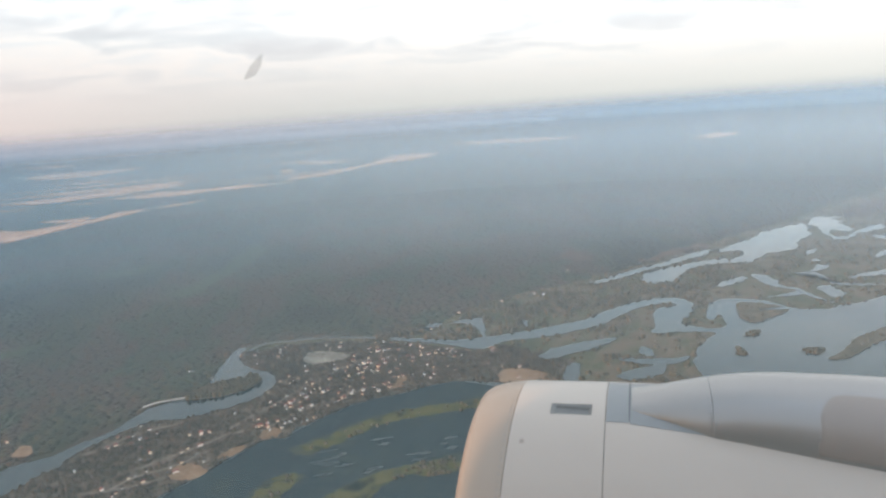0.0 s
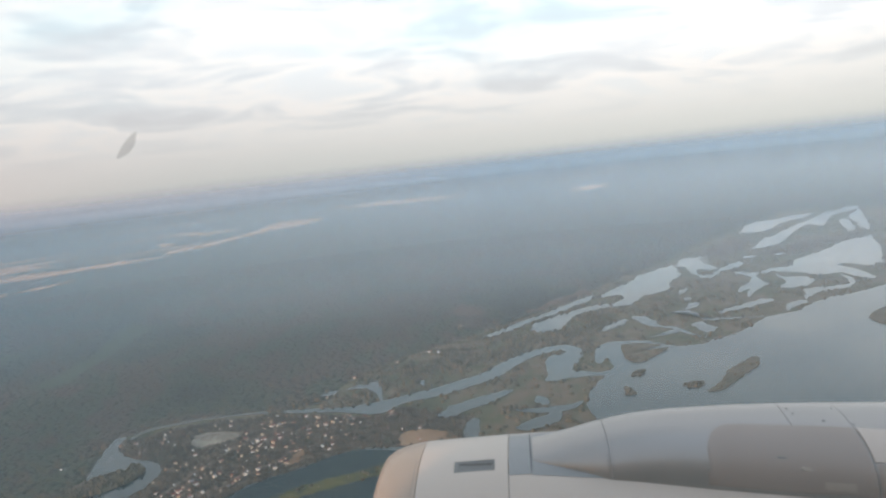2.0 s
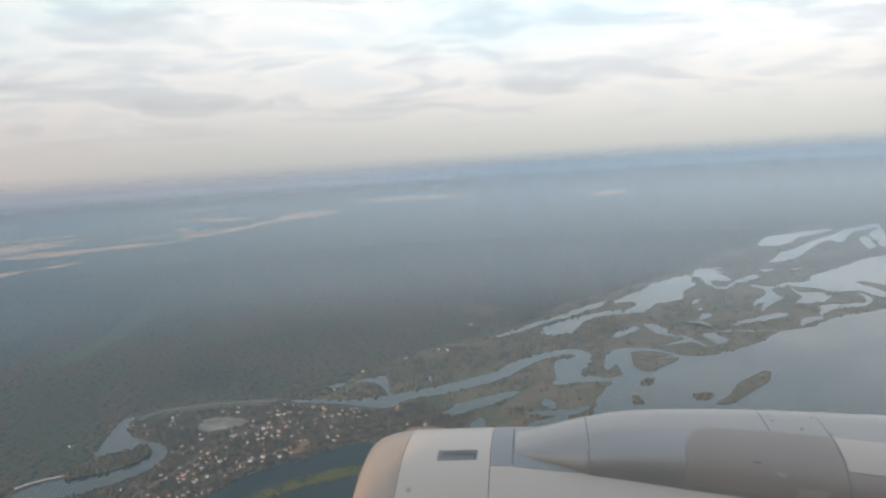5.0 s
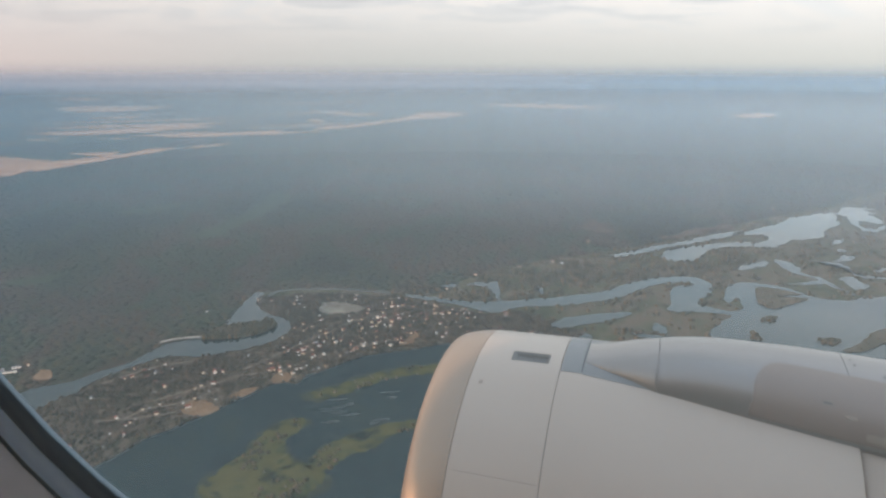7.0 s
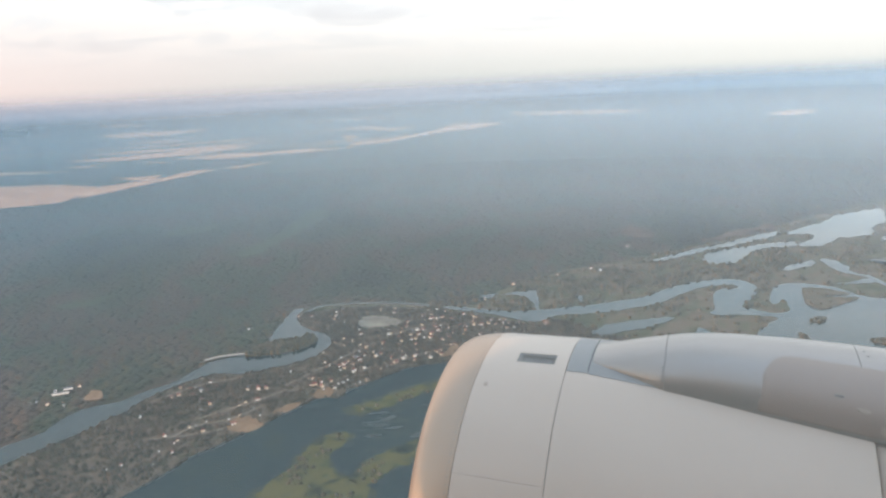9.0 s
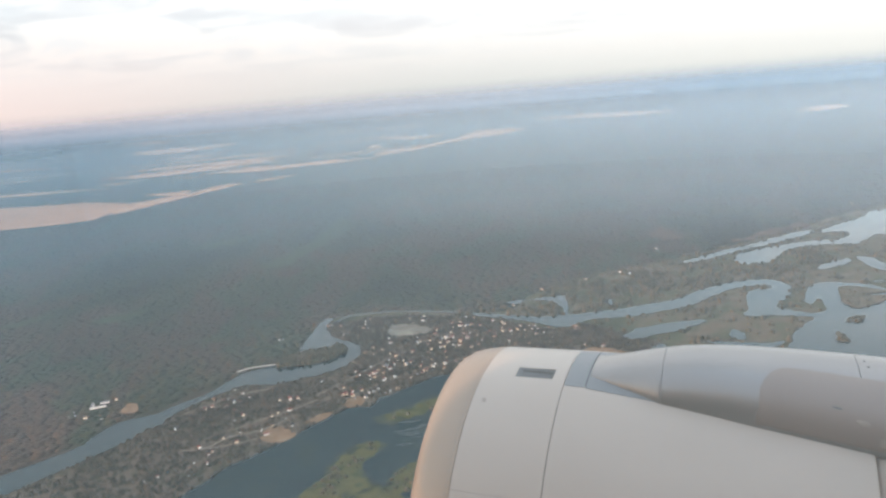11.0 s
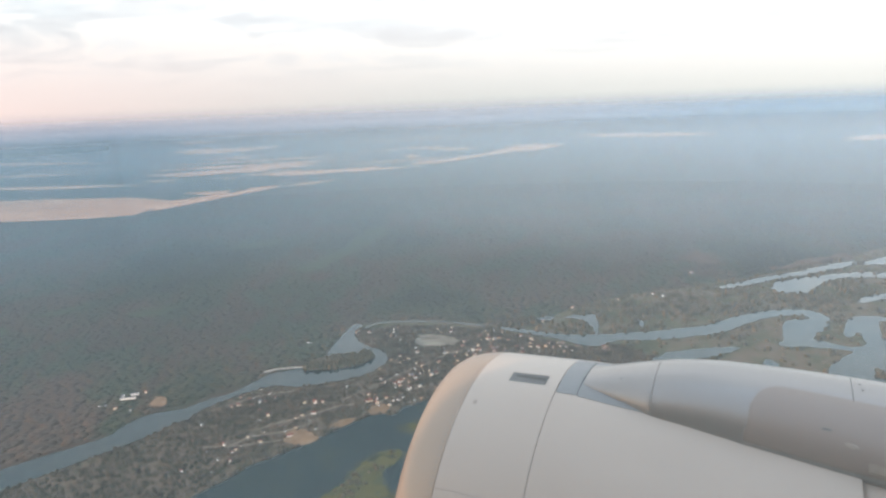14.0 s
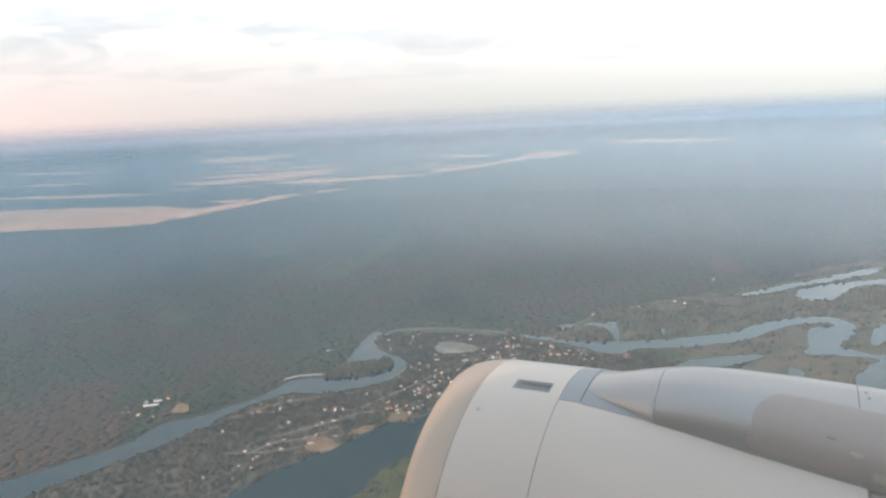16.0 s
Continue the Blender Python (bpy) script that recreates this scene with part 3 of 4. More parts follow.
# islands: low banks out of the water
ISLETS = [
    ('brown reed island with a pointed tail', ISLET, [(472, 866), (490, 897), (514, 894), (535, 866), (512, 863), (501, 857), (537, 849), (507, 829), (470, 811), (461, 828)]),
    ('small reed islet', ISLET, [(429, 769), (442, 783), (459, 784), (443, 764)]),
    ('small round reed islet', ISLET, [(391, 716), (406, 741), (405, 713), (396, 709)]),
    ('small reed islet', ISLET, [(461, 706), (476, 714), (489, 711), (489, 701), (474, 690)]),
    ('long brown reed island', ISLET, [(473, 676), (506, 694), (540, 724), (566, 736), (599, 751), (599, 738), (578, 717), (541, 697), (509, 678), (485, 670)]),
    ('broad brown reed island', ISLET, [(844, 804), (875, 826), (914, 841), (962, 852), (869, 755), (840, 761), (834, 775)]),
    ('long grassy strip island off the village', MEADOW, [(-84, 596), (-91, 603), (-76, 615), (-52, 630), (-27, 648), (1, 660), (35, 664), (69, 668), (104, 668), (132, 659), (162, 629), (187, 598), (166, 611), (140, 633), (109, 645), (79, 647), (49, 645), (19, 641), (-9, 635), (-35, 620), (-58, 602), (-73, 594)]),
    ('olive-green meadow island with wet edges', MEADOW, [(-137, 489), (-128, 502), (-124, 519), (-117, 541), (-106, 553), (-92, 556), (-89, 544), (-96, 528), (-99, 513), (-94, 497), (-80, 486), (-62, 468), (-76, 440), (-108, 418), (-140, 432), (-150, 466)]),
    ('green meadow island with a line of bushes', MEADOW, [(-77, 486), (-67, 508), (-48, 524), (-26, 538), (-3, 548), (22, 551), (45, 555), (50, 540), (40, 528), (21, 528), (3, 533), (-15, 520), (-29, 503), (-47, 494), (-59, 477), (-77, 478)]),
    ('broad meadow island with dark bushes', MEADOW, [(34, 464), (46, 475), (62, 484), (85, 493), (103, 503), (117, 523), (127, 512), (152, 496), (149, 481), (135, 468), (109, 466), (95, 456)]),
]
WET = material("wet_reeds", [(0.012, 0.024, 0.022), (0.026, 0.036, 0.024), (0.046, 0.047, 0.028)], 0.12, 0.8, second=0.03, detail=8, spec=0.3)
# Matte dark colour for weed, also standing in for the near river's dim reflection.
WEED_DIM = material("weed_and_dim_water", [(0.016, 0.030, 0.035), (0.021, 0.039, 0.043), (0.031, 0.045, 0.040)], 0.05, 0.75, second=0.012, detail=8, spec=0.06)
shallows = [(x + 2.0, y - 2.5) for x, y in SHORE_VILLAGE if x < 100]
land("weed_dim_water", shallows + [(140, 672), (190, 640), (240, 600), (270, 540), (250, 440), (100, 370), (-90, 350), (-230, 370), (-275, 440)], 1.05, WEED_DIM, "weedy shallows and painted-dim water between the village and the islands", 1.5, 12.0, "weed", 5)
leads = random.Random(9)
for k in range(26):
    x, y, w = leads.uniform(-70, 130), leads.uniform(545, 605), leads.uniform(5, 13)
    strip("open_lead", [(x - w, y - 1.0, 0.5), (x, y, leads.uniform(1.0, 2.4)), (x + w, y + 1.5, 0.5)], 1.12 + 0.005 * k, WATER, "pale streak of open water between weed", "water", per=8, ragged=0.9, size=5.0)
for k, (label, mat, outline) in enumerate(ISLETS):
    if mat is MEADOW:
        cx, cy = np.mean(outline, axis=0)
        land("wet_margin", [(cx + 1.10 * (x - cx) + 5 * wobble(x, y, 20, 8), cy + 1.10 * (y - cy) + 5 * wobble(x, y, 20, 9)) for x, y in outline], 1.15 + 0.02 * k, WET, "dark half-drowned reeds round a meadow island", 3.5, 14.0, "reeds")
for label, mat, outline in ISLETS:
    land("island", outline, 1.5 + 0.01 * len(outline), mat, label, 4.5 if mat is MEADOW else 2.4, 13.0 if mat is MEADOW else 9.0, per=12)
land("island", SPIT, 2.1, MARSH, "wooded spit between the channel and its inlet", 2.0, 12.0)

# fields on the far uplands
FIELDS = [
    [(-2074, 2209), (-1813, 2317), (-1614, 2363), (-1425, 2387), (-1308, 2392), (-1129, 2299), (-1102, 2028), (-1172, 1972), (-1301, 1948), (-1556, 1918), (-1782, 1839)],
    [(-1142, 2303), (-1055, 2396), (-974, 2482), (-930, 2598), (-834, 2624), (-871, 2534), (-947, 2394), (-1002, 2250), (-1036, 2164), (-1085, 2093)],
    [(-838, 2625), (-751, 2690), (-653, 2755), (-739, 2650)],
    [(-976, 2886), (-920, 3001), (-764, 3020), (-522, 3095), (-644, 2979), (-790, 2905), (-896, 2887)],
    [(-400, 3110), (-349, 3218), (-222, 3283), (-26, 3469), (47, 3593), (109, 3689), (341, 3629), (204, 3492), (53, 3430), (-91, 3312), (-249, 3176)],
    [(-1539, 2897), (-1363, 2991), (-1174, 3102), (-1014, 3216), (-835, 3190), (-982, 3075), (-1136, 2971), (-1323, 2882)],
    [(-1741, 3611), (-1630, 3745), (-1422, 3786), (-1204, 3841), (-1375, 3627), (-1563, 3554)],
    [(-985, 2400), (-1071, 2441), (-1157, 2477), (-1039, 2514), (-1005, 2524)],
    [(398, 3976), (593, 3984), (898, 3910), (1158, 3740), (851, 3758), (568, 3871)],
    [(1568, 3335), (1733, 3392), (1806, 3290), (1641, 3241)],
    [(-458, 3398), (-420, 3436), (-373, 3381), (-416, 3329)],
    [(-244, 3549), (-472, 3684), (-386, 3710), (-242, 3647), (-72, 3610)],
]
for k, outline in enumerate(FIELDS):
    upland("field", outline, 2.5 + 0.2 * k, CROP, "pale harvested field far beyond the forest", "field")
# grassy glades in the forest
GLADES = [
    [(-408, 1245), (-364, 1343), (-338, 1491), (-331, 1672), (-294, 1714), (-261, 1630), (-280, 1497), (-313, 1358), (-351, 1246)],
    [(-615, 1461), (-576, 1523), (-493, 1576), (-497, 1538), (-549, 1462)],
    [(-729, 873), (-755, 921), (-738, 926), (-701, 901), (-708, 878)],
    [(-733, 967), (-698, 1014), (-651, 1041), (-683, 995)],
    [(-581, 974), (-541, 1004), (-498, 1035), (-530, 977)],
]
for k, outline in enumerate(GLADES):
    upland("clearing", outline, 0.35 + 0.05 * k, GREENFIELD, "grassy clearing in the forest", "field")

HEATH = material("red_heath", [(0.042, 0.040, 0.032), (0.075, 0.055, 0.042), (0.120, 0.076, 0.056)], 0.02, 0.95, second=0.006, spec=0.1)
HEATHS = [
    [(342, 1299), (358, 1335), (387, 1332), (394, 1268), (357, 1247)],
    [(564, 1264), (607, 1291), (644, 1298), (621, 1247), (579, 1238)],
    [(454, 1181), (534, 1240), (595, 1255), (522, 1197)],
    [(1047, 1501), (1263, 1609), (1188, 1484), (1081, 1414), (1023, 1415)],
    [(1117, 1381), (1261, 1412), (1368, 1427), (1502, 1419), (1301, 1349), (1156, 1316)],
]
for outline in HEATHS:
    upland("heath", outline, 0.8, HEATH, "reddish-brown heath along the forest's edge", "ground", 22.0, 26.0)

# a faint patchwork of narrow fields on the far uplands
FALLOW = material("fallow_land", [(0.100, 0.082, 0.062), (0.150, 0.118, 0.086), (0.210, 0.160, 0.118)], 0.006, 0.95, second=0.001, spec=0.1)
patchwork = random.Random(5)
for k in range(80):
    bearing, dist = (radians(patchwork.uniform(-52, -4)), patchwork.uniform(3050, 4700)) if k % 4 else (radians(patchwork.uniform(-4, 38)), patchwork.uniform(4200, 4750))
    length, slant = patchwork.uniform(120, 520), radians(patchwork.uniform(8, 26))
    x, y = dist * math.sin(bearing), dist * math.cos(bearing)
    dx, dy = length * math.cos(slant), length * math.sin(slant)
    wide = patchwork.uniform(10, 42)
    mat = (FALLOW, GREENFIELD, FALLOW, CROP)[k % 4]
    strip("field", [(x - dx, y - dy, wide * 0.5), (x, y, wide), (x + dx, y + dy, wide * 0.4)], 2.0 + 0.01 * k, mat, "narrow distant field strip", "field", per=10, ragged=0.4, size=80, across=4)

# bare ground in and round the village
land("bare_clearing", CLEARING, 1.0, CLEARED, "pale bare clearing beside the village", 6.0, 9.0, "ground")
land("sand_bank", SAND_BANK, 1.35, SAND, "orange sand bank at the river's edge", 1.5, 8.0, "sand")
PLOTS = [
    [(-134, 636), (-131, 651), (-119, 654), (-113, 639), (-125, 629)],
    [(-203, 574), (-201, 595), (-186, 598), (-170, 582), (-179, 568)],
    [(-166, 602), (-158, 618), (-143, 622), (-151, 605)],
    [(-370, 653), (-371, 674), (-360, 672), (-352, 652)],
    [(-10, 713), (4, 745), (18, 759), (9, 726)],
]
for outline in PLOTS:
    land("bare_plot", outline, 1.05, SAND, "sandy bare plot by the water", 1.5, 6.0, "ground")
LANES = [
    [(-271, 564), (-249, 565), (-223, 570), (-205, 577)],
    [(-297, 639), (-276, 660), (-252, 678), (-221, 689)],
    [(-166, 663), (-137, 703), (-98, 755), (-61, 799), (-27, 822)],
    [(-141, 644), (-99, 686), (-53, 720), (-3, 742)],
    [(-248, 566), (-233, 584), (-215, 590), (-197, 601), (-180, 619)],
    [(-234, 598), (-216, 613), (-192, 628), (-167, 649), (-146, 656)],
]
for pts in LANES:
    strip("road", [(*p, 0.9) for p in pts], 1.0, DIRT, "narrow pale dirt road", "road", ragged=0.2, size=6, ends=False)
strip("dam", [(*p, 1.7) for p in DAM], 2.6, CONCRETE, "narrow pale dam across the channel", "dam", ragged=0.1, ends=False, dome=0.6)


# ---- woods ----
def clump_mesh(xy, size, tall, base, sides=6):
    """Many small uneven crowns in one mesh."""
    rng = np.random.default_rng(7)
    n = len(xy)
    a = np.linspace(0, 2 * np.pi, sides, endpoint=False)
    lev = [(1.0, -0.10), (0.88, 0.42), (0.52, 0.82)]
    per = sides * len(lev) + 1
    v = np.zeros((n, per, 3))
    turn = rng.uniform(0, 6.28, n)
    for i, (rad, h) in enumerate(lev):
        jr = rng.uniform(0.72, 1.25, (n, sides))
        jz = rng.uniform(-0.07, 0.07, (n, sides))
        ang = a[None, :] + turn[:, None] + i * 0.5
        v[:, i * sides:(i + 1) * sides, 0] = xy[:, :1] + size[:, None] * rad * jr * np.cos(ang)
        v[:, i * sides:(i + 1) * sides, 1] = xy[:, 1:] + size[:, None] * rad * jr * np.sin(ang)
        v[:, i * sides:(i + 1) * sides, 2] = base[:, None] + tall[:, None] * (h + jz * (i > 0))
    v[:, -1, 0] = xy[:, 0] + size * rng.uniform(-0.2, 0.2, n)
    v[:, -1, 1] = xy[:, 1] + size * rng.uniform(-0.2, 0.2, n)
    v[:, -1, 2] = base + tall
    f = []
    for i in range(len(lev) - 1):
        for k in range(sides):
            p, q = i * sides + k, i * sides + (k + 1) % sides
            f += [(p, q, q + sides), (p, q + sides, p + sides)]
    o = (len(lev) - 1) * sides
    for k in range(sides):
        f.append((o + k, o + (k + 1) % sides, per - 1))
    f = np.array(f)
    tri = (f[None] + (np.arange(n) * per)[:, None, None]).reshape(-1, 3)
    return v.reshape(-1, 3), tri


def numpy_object(name, v, tri, mat):
    me = bpy.data.meshes.new(name)
    me.vertices.add(len(v)); me.loops.add(len(tri) * 3); me.polygons.add(len(tri))
    me.vertices.foreach_set("co", v.astype(np.float32).ravel())
    me.loops.foreach_set("vertex_index", tri.astype(np.int32).ravel())
    me.polygons.foreach_set("loop_start", np.arange(0, len(tri) * 3, 3, dtype=np.int32))
    me.polygons.foreach_set("use_smooth", np.ones(len(tri), bool))
    me.materials.append(mat)
    me.update(calc_edges=True)
    return new(name, me)


def near_line(px, py, pts, extra=0.0):
    s = spline(pts, 6)
    best = np.full(len(px), False)
    for x, y, w in s:
        best |= (px - x) ** 2 + (py - y) ** 2 < (w + extra) ** 2
    return best


def woods(name, outline, count, size, tall, mat, label, keep_out=(), far=2300.0, near=0.0, base=0.3, seed=1, clumpy=0.0, lanes=(), dry=True):
    rng = np.random.default_rng(seed)
    o = np.array(outline, float)
    lo, hi = o.min(0), o.max(0)
    px, py = rng.uniform(lo[0], hi[0], count), rng.uniform(lo[1], hi[1], count)
    r = np.hypot(px, py)
    bearing = np.degrees(np.arctan2(px, py))
    ok = inside(px, py, o) & (r < far) & (r > near) & (bearing > -62) & (bearing < 62) & (py > 0)
    ok &= ~shut(keep_out, px, py)
    for pts in lanes:
        ok &= ~near_line(px, py, pts, 2.0)
    if dry:
        ok &= ~shut(WATERS, px, py)
    if clumpy:
        idx = np.nonzero(ok)[0]
        for i in idx:
            if noise.noise(Vector((px[i] / 55.0, py[i] / 55.0, seed))) + rng.uniform(-0.35, 0.35) < clumpy:
                ok[i] = False
    xy = np.stack([px[ok], py[ok]], 1)
    n = len(xy)
    k = rng.uniform(0.65, 1.35, n)
    v, tri = clump_mesh(xy, size * k, tall * k * rng.uniform(0.8, 1.25, n), np.full(n, base))
    return tagged(numpy_object(name, v, tri, mat), label, "trees", kind="stuff")


def shut(outlines, px, py):
    """Which points lie in any of the outlines."""
    hit = np.zeros(len(px), bool)
    for o in outlines:
        hit |= inside(px, py, np.array(o, float))
    return hit


woods("forest_near", FOREST, 170000, 7.4, 0.24, CANOPY, "dense dark mixed forest", GLADES + FIELDS, far=1500.0, seed=2, base=0.0)
woods("forest_far", FOREST, 70000, 9.5, 0.7, CANOPY, "dense dark mixed forest", GLADES + FIELDS, far=2550.0, near=1480.0, seed=3, base=0.0)
lanes_wide = [[(*p, 1.6) for p in lane] for lane in LANES]
woods("village_trees", VILLAGE_LAND, 26000, 1.7, 2.2, GARDEN, "garden trees and bushes among the houses", [CLEARING, SAND_BANK, *PLOTS], lanes=lanes_wide, seed=4, base=0.6, dry=True)
woods("marsh_bushes", MARSH_LAND, 38000, 3.2, 2.8, SHRUB, "scattered bushes and reeds on the marsh", [RIVER], seed=5, clumpy=0.02, far=2300)
woods("marsh_trees", [(-60, 880), (120, 840), (330, 830), (470, 930), (640, 1130), (760, 1340), (560, 1230), (330, 1100), (170, 1025), (85, 960)], 9000, 2.8, 3.6, SHRUB, "bare brown trees along the marsh creek", [RIVER], seed=6, clumpy=-0.05)
woods("spit_trees", SPIT, 700, 2.6, 3.6, SHRUB, "dark bushes on the wooded spit", seed=41, base=2.0, clumpy=-0.4, dry=False)
for k, (label, mat, outline) in enumerate(ISLETS):
    woods("island_bushes", outline, 45 if mat is ISLET else 420, 1.9, 2.0, SHRUB, "dark bushes on a river island", seed=20 + k, base=1.5, clumpy=0.0 if mat is ISLET else 0.05)


# ---- village houses ----
def house(length, width, wall, ridge, wall_mat, roof_mat, label):
    base = tagged(new("house"), label, "house", "village houses")
    l, w = length / 2, width / 2
    v = [(-l, -w, 0), (l, -w, 0), (l, w, 0), (-l, w, 0), (-l, -w, wall), (l, -w, wall), (l, w, wall), (-l, w, wall), (-l, 0, ridge - 0.15), (l, 0, ridge - 0.15)]
    f = [(0, 1, 5, 4), (2, 3, 7, 6), (1, 2, 6, 9, 5), (3, 0, 4, 8, 7), (3, 2, 1, 0)]
    mesh_object("wall", v, f, wall_mat, base)
    e, t = 0.35, 0.18
    drop = (ridge - wall) / w * e
    rv = []
    for x in (-l - e, l + e):
        rv += [(x, -w - e, wall - drop), (x, 0, ridge), (x, w + e, wall - drop), (x, -w - e, wall - drop - t), (x, 0, ridge - t), (x, w + e, wall - drop - t)]
    rf = [(0, 6, 7, 1), (1, 7, 8, 2), (3, 4, 10, 9), (4, 5, 11, 10), (0, 1, 4, 3), (1, 2, 5, 4), (6, 9, 10, 7), (7, 10, 11, 8), (0, 3, 9, 6), (2, 8, 11, 5)]
    mesh_object("roof", rv, rf, roof_mat, base)
    return base


KINDS = [
    (6.0, 4.4, 3.0, 5.0, 0, 0, "cream house with a red gabled roof"),
    (6.6, 4.6, 3.2, 5.2, 1, 1, "white house with a slate-grey gabled roof"),
    (5.4, 4.2, 2.8, 4.8, 2, 2, "brick house with a brown gabled roof"),
    (7.4, 4.6, 2.8, 4.4, 1, 0, "long white house with a red roof"),
    (5.0, 4.0, 3.4, 5.6, 0, 2, "tall cream house with a brown roof"),
    (8.0, 4.4, 2.6, 3.9, 3, 3, "grey shed with a pale metal roof"),
    (5.6, 5.0, 4.0, 6.2, 1, 3, "white house with a pale metal roof"),
    (4.6, 3.6, 2.6, 4.2, 2, 1, "small brick house with a dark roof"),
]
BRIGHT = [(-193, 659), (-136, 661), (-128, 657), (-116, 707), (-111, 712), (-101, 727), (-92, 759), (-69, 797), (-48, 821), (-41, 792), (-16, 848), (-8, 844), (37, 848), (46, 817), (55, 819), (124, 814), (128, 814), (-16, 793), (-17, 781), (-34, 808), (-27, 808), (-7, 799), (-99, 723), (-96, 723), (-82, 666), (-78, 731), (-74, 735), (-55, 709), (-47, 720), (-34, 725), (-17, 719), (-5, 726), (-188, 633), (-185, 658), (-252, 660), (-198, 585), (36, 818)]
OUTLYING = [(235, 1047), (246, 1034), (176, 1018), (220, 1066), (259, 1013), (105, 982), (58, 917), (326, 1177), (800, 1434), (-423, 651), (-402, 645), (-383, 641), (-431, 599), (-406, 584), (-246, 844), (-250, 842), (-215, 808), (-192, 778), (-417, 653), (-402, 649), (-389, 650), (-379, 647), (-616, 812), (-423, 662), (-390, 687)]
rng = random.Random(11)
spots = list(BRIGHT)
shore_line = [(float(a), float(b)) for a, b in spline(SHORE_VILLAGE, 6)]
tries = 0
while len(spots) < 300 and tries < 40000:
    tries += 1
    x, y = rng.uniform(-300, 150), rng.uniform(480, 900)
    px, py = np.array([x]), np.array([y])
    if not inside(px, py, np.array(VILLAGE_LAND, float))[0] or shut([CHANNEL, CREEK, CLEARING], px, py)[0] or inside(px, py, np.array(RIVER, float))[0]:
        continue
    gap = min(math.hypot(x - a, y - b) for a, b in shore_line)
    if gap < 6 or (gap + 5 * noise.noise(Vector((x / 60.0, y / 60.0, 7.0)))) % 15.0 > 6.5:
        continue
    busy = inside(px, py, np.array(DENSE, float))[0]
    if rng.random() > (0.75 if busy else 0.2) + 0.5 * noise.noise(Vector((x / 45.0, y / 45.0, 2.0))) or any((x - a) ** 2 + (y - b) ** 2 < 22 for a, b in spots):
        continue
    spots.append((x, y))
# outlying houses across the channel and along the forest's edge
spots += OUTLYING
made = {}
for i, (x, y) in enumerate(spots):
    k = rng.choice((0, 3, 4, 6) if i < len(BRIGHT) else (0, 3, 0, 4, 2, 6, 1, 3) if x > -60 else range(len(KINDS)))
    m = pose(x, y, 0.6, 0, 0, rng.choice((28, 28, 118, 28)) + rng.uniform(-12, 12)) @ Matrix.Scale(rng.uniform(0.75, 0.98) if i < len(BRIGHT) else rng.uniform(0.45, 0.75), 4)
    if k not in made:
        L, Wd, wl_, rg, wm, rm, lab = KINDS[k]
        made[k] = house(0.82 * L, 0.82 * Wd, 0.90 * wl_, 0.86 * rg, WALLS[wm], ROOFS[rm], lab)
        made[k].matrix_basis = m
    else:
        copy_thing(made[k], m)

# a farm yard on the forest's side of the channel: pale wings round a court
yard = tagged(new("farm_building"), "pale low farm building round an open yard", "building")
yard.matrix_basis = pose(-403, 675, 0.6, 0, 0, 18) @ Matrix.Scale(0.6, 4)
for wx, wy, wl2, ww in ((0, -9, 26, 4), (-11, 1, 4, 16), (9, 8, 14, 4)):
    mesh_object("wall", [(wx + sx * wl2 / 2, wy + sy * ww / 2, z) for z in (0, 2.6) for sx, sy in ((-1, -1), (1, -1), (1, 1), (-1, 1))],
                [(0, 1, 5, 4), (1, 2, 6, 5), (2, 3, 7, 6), (3, 0, 4, 7), (3, 2, 1, 0), (4, 5, 6, 7)], WALLS[1], yard)
    a, b = wl2 / 2 + 0.3, ww / 2 + 0.3
    along = wl2 >= ww
    ridge = [(wx - a, wy, 4.0), (wx + a, wy, 4.0)] if along else [(wx, wy - b, 4.0), (wx, wy + b, 4.0)]
    vs = [(wx - a, wy - b, 2.61), (wx + a, wy - b, 2.61), (wx + a, wy + b, 2.61), (wx - a, wy + b, 2.61)] + ridge
    fs = [(0, 1, 5, 4), (2, 3, 4, 5), (3, 0, 4), (1, 2, 5), (3, 2, 1, 0)] if along else [(1, 2, 5, 4), (3, 0, 4, 5), (0, 1, 4), (2, 3, 5), (3, 2, 1, 0)]
    mesh_object("roof", vs, fs, ROOFS[3], yard)

# ---- haze painted on upright sheets over the land ----
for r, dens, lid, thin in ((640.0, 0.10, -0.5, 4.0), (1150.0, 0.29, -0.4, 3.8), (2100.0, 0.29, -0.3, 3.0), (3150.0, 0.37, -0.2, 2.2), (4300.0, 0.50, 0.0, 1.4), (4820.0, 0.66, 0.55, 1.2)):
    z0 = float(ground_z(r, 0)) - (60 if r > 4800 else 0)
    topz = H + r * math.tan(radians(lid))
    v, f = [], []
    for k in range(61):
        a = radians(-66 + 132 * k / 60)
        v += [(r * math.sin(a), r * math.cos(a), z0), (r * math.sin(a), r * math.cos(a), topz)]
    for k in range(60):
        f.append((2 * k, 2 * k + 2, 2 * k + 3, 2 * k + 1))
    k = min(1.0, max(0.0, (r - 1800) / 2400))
    m = sheet_material("haze_sheet", (0.45 + 0.08 * k, 0.66 - 0.09 * k, 0.79 - 0.12 * k), (0.32 - 0.17 * k, 0.52 - 0.23 * k, 0.77 - 0.28 * k), r, dens, z0, z0 + (0.3 if r > 4000 else 0.5) * (H - z0), H - r * math.tan(radians(thin)), topz - 1)
    tagged(mesh_object("haze", v, f, m, smooth=True), "upright see-through sheet painted with bluish evening haze", "haze", kind="structure")

# ---- the aircraft ----
AC = pose(0, 0, H, ROLL, PITCH, PSI)
AXIS_Y, AXIS_Z = 3.9, -2.54
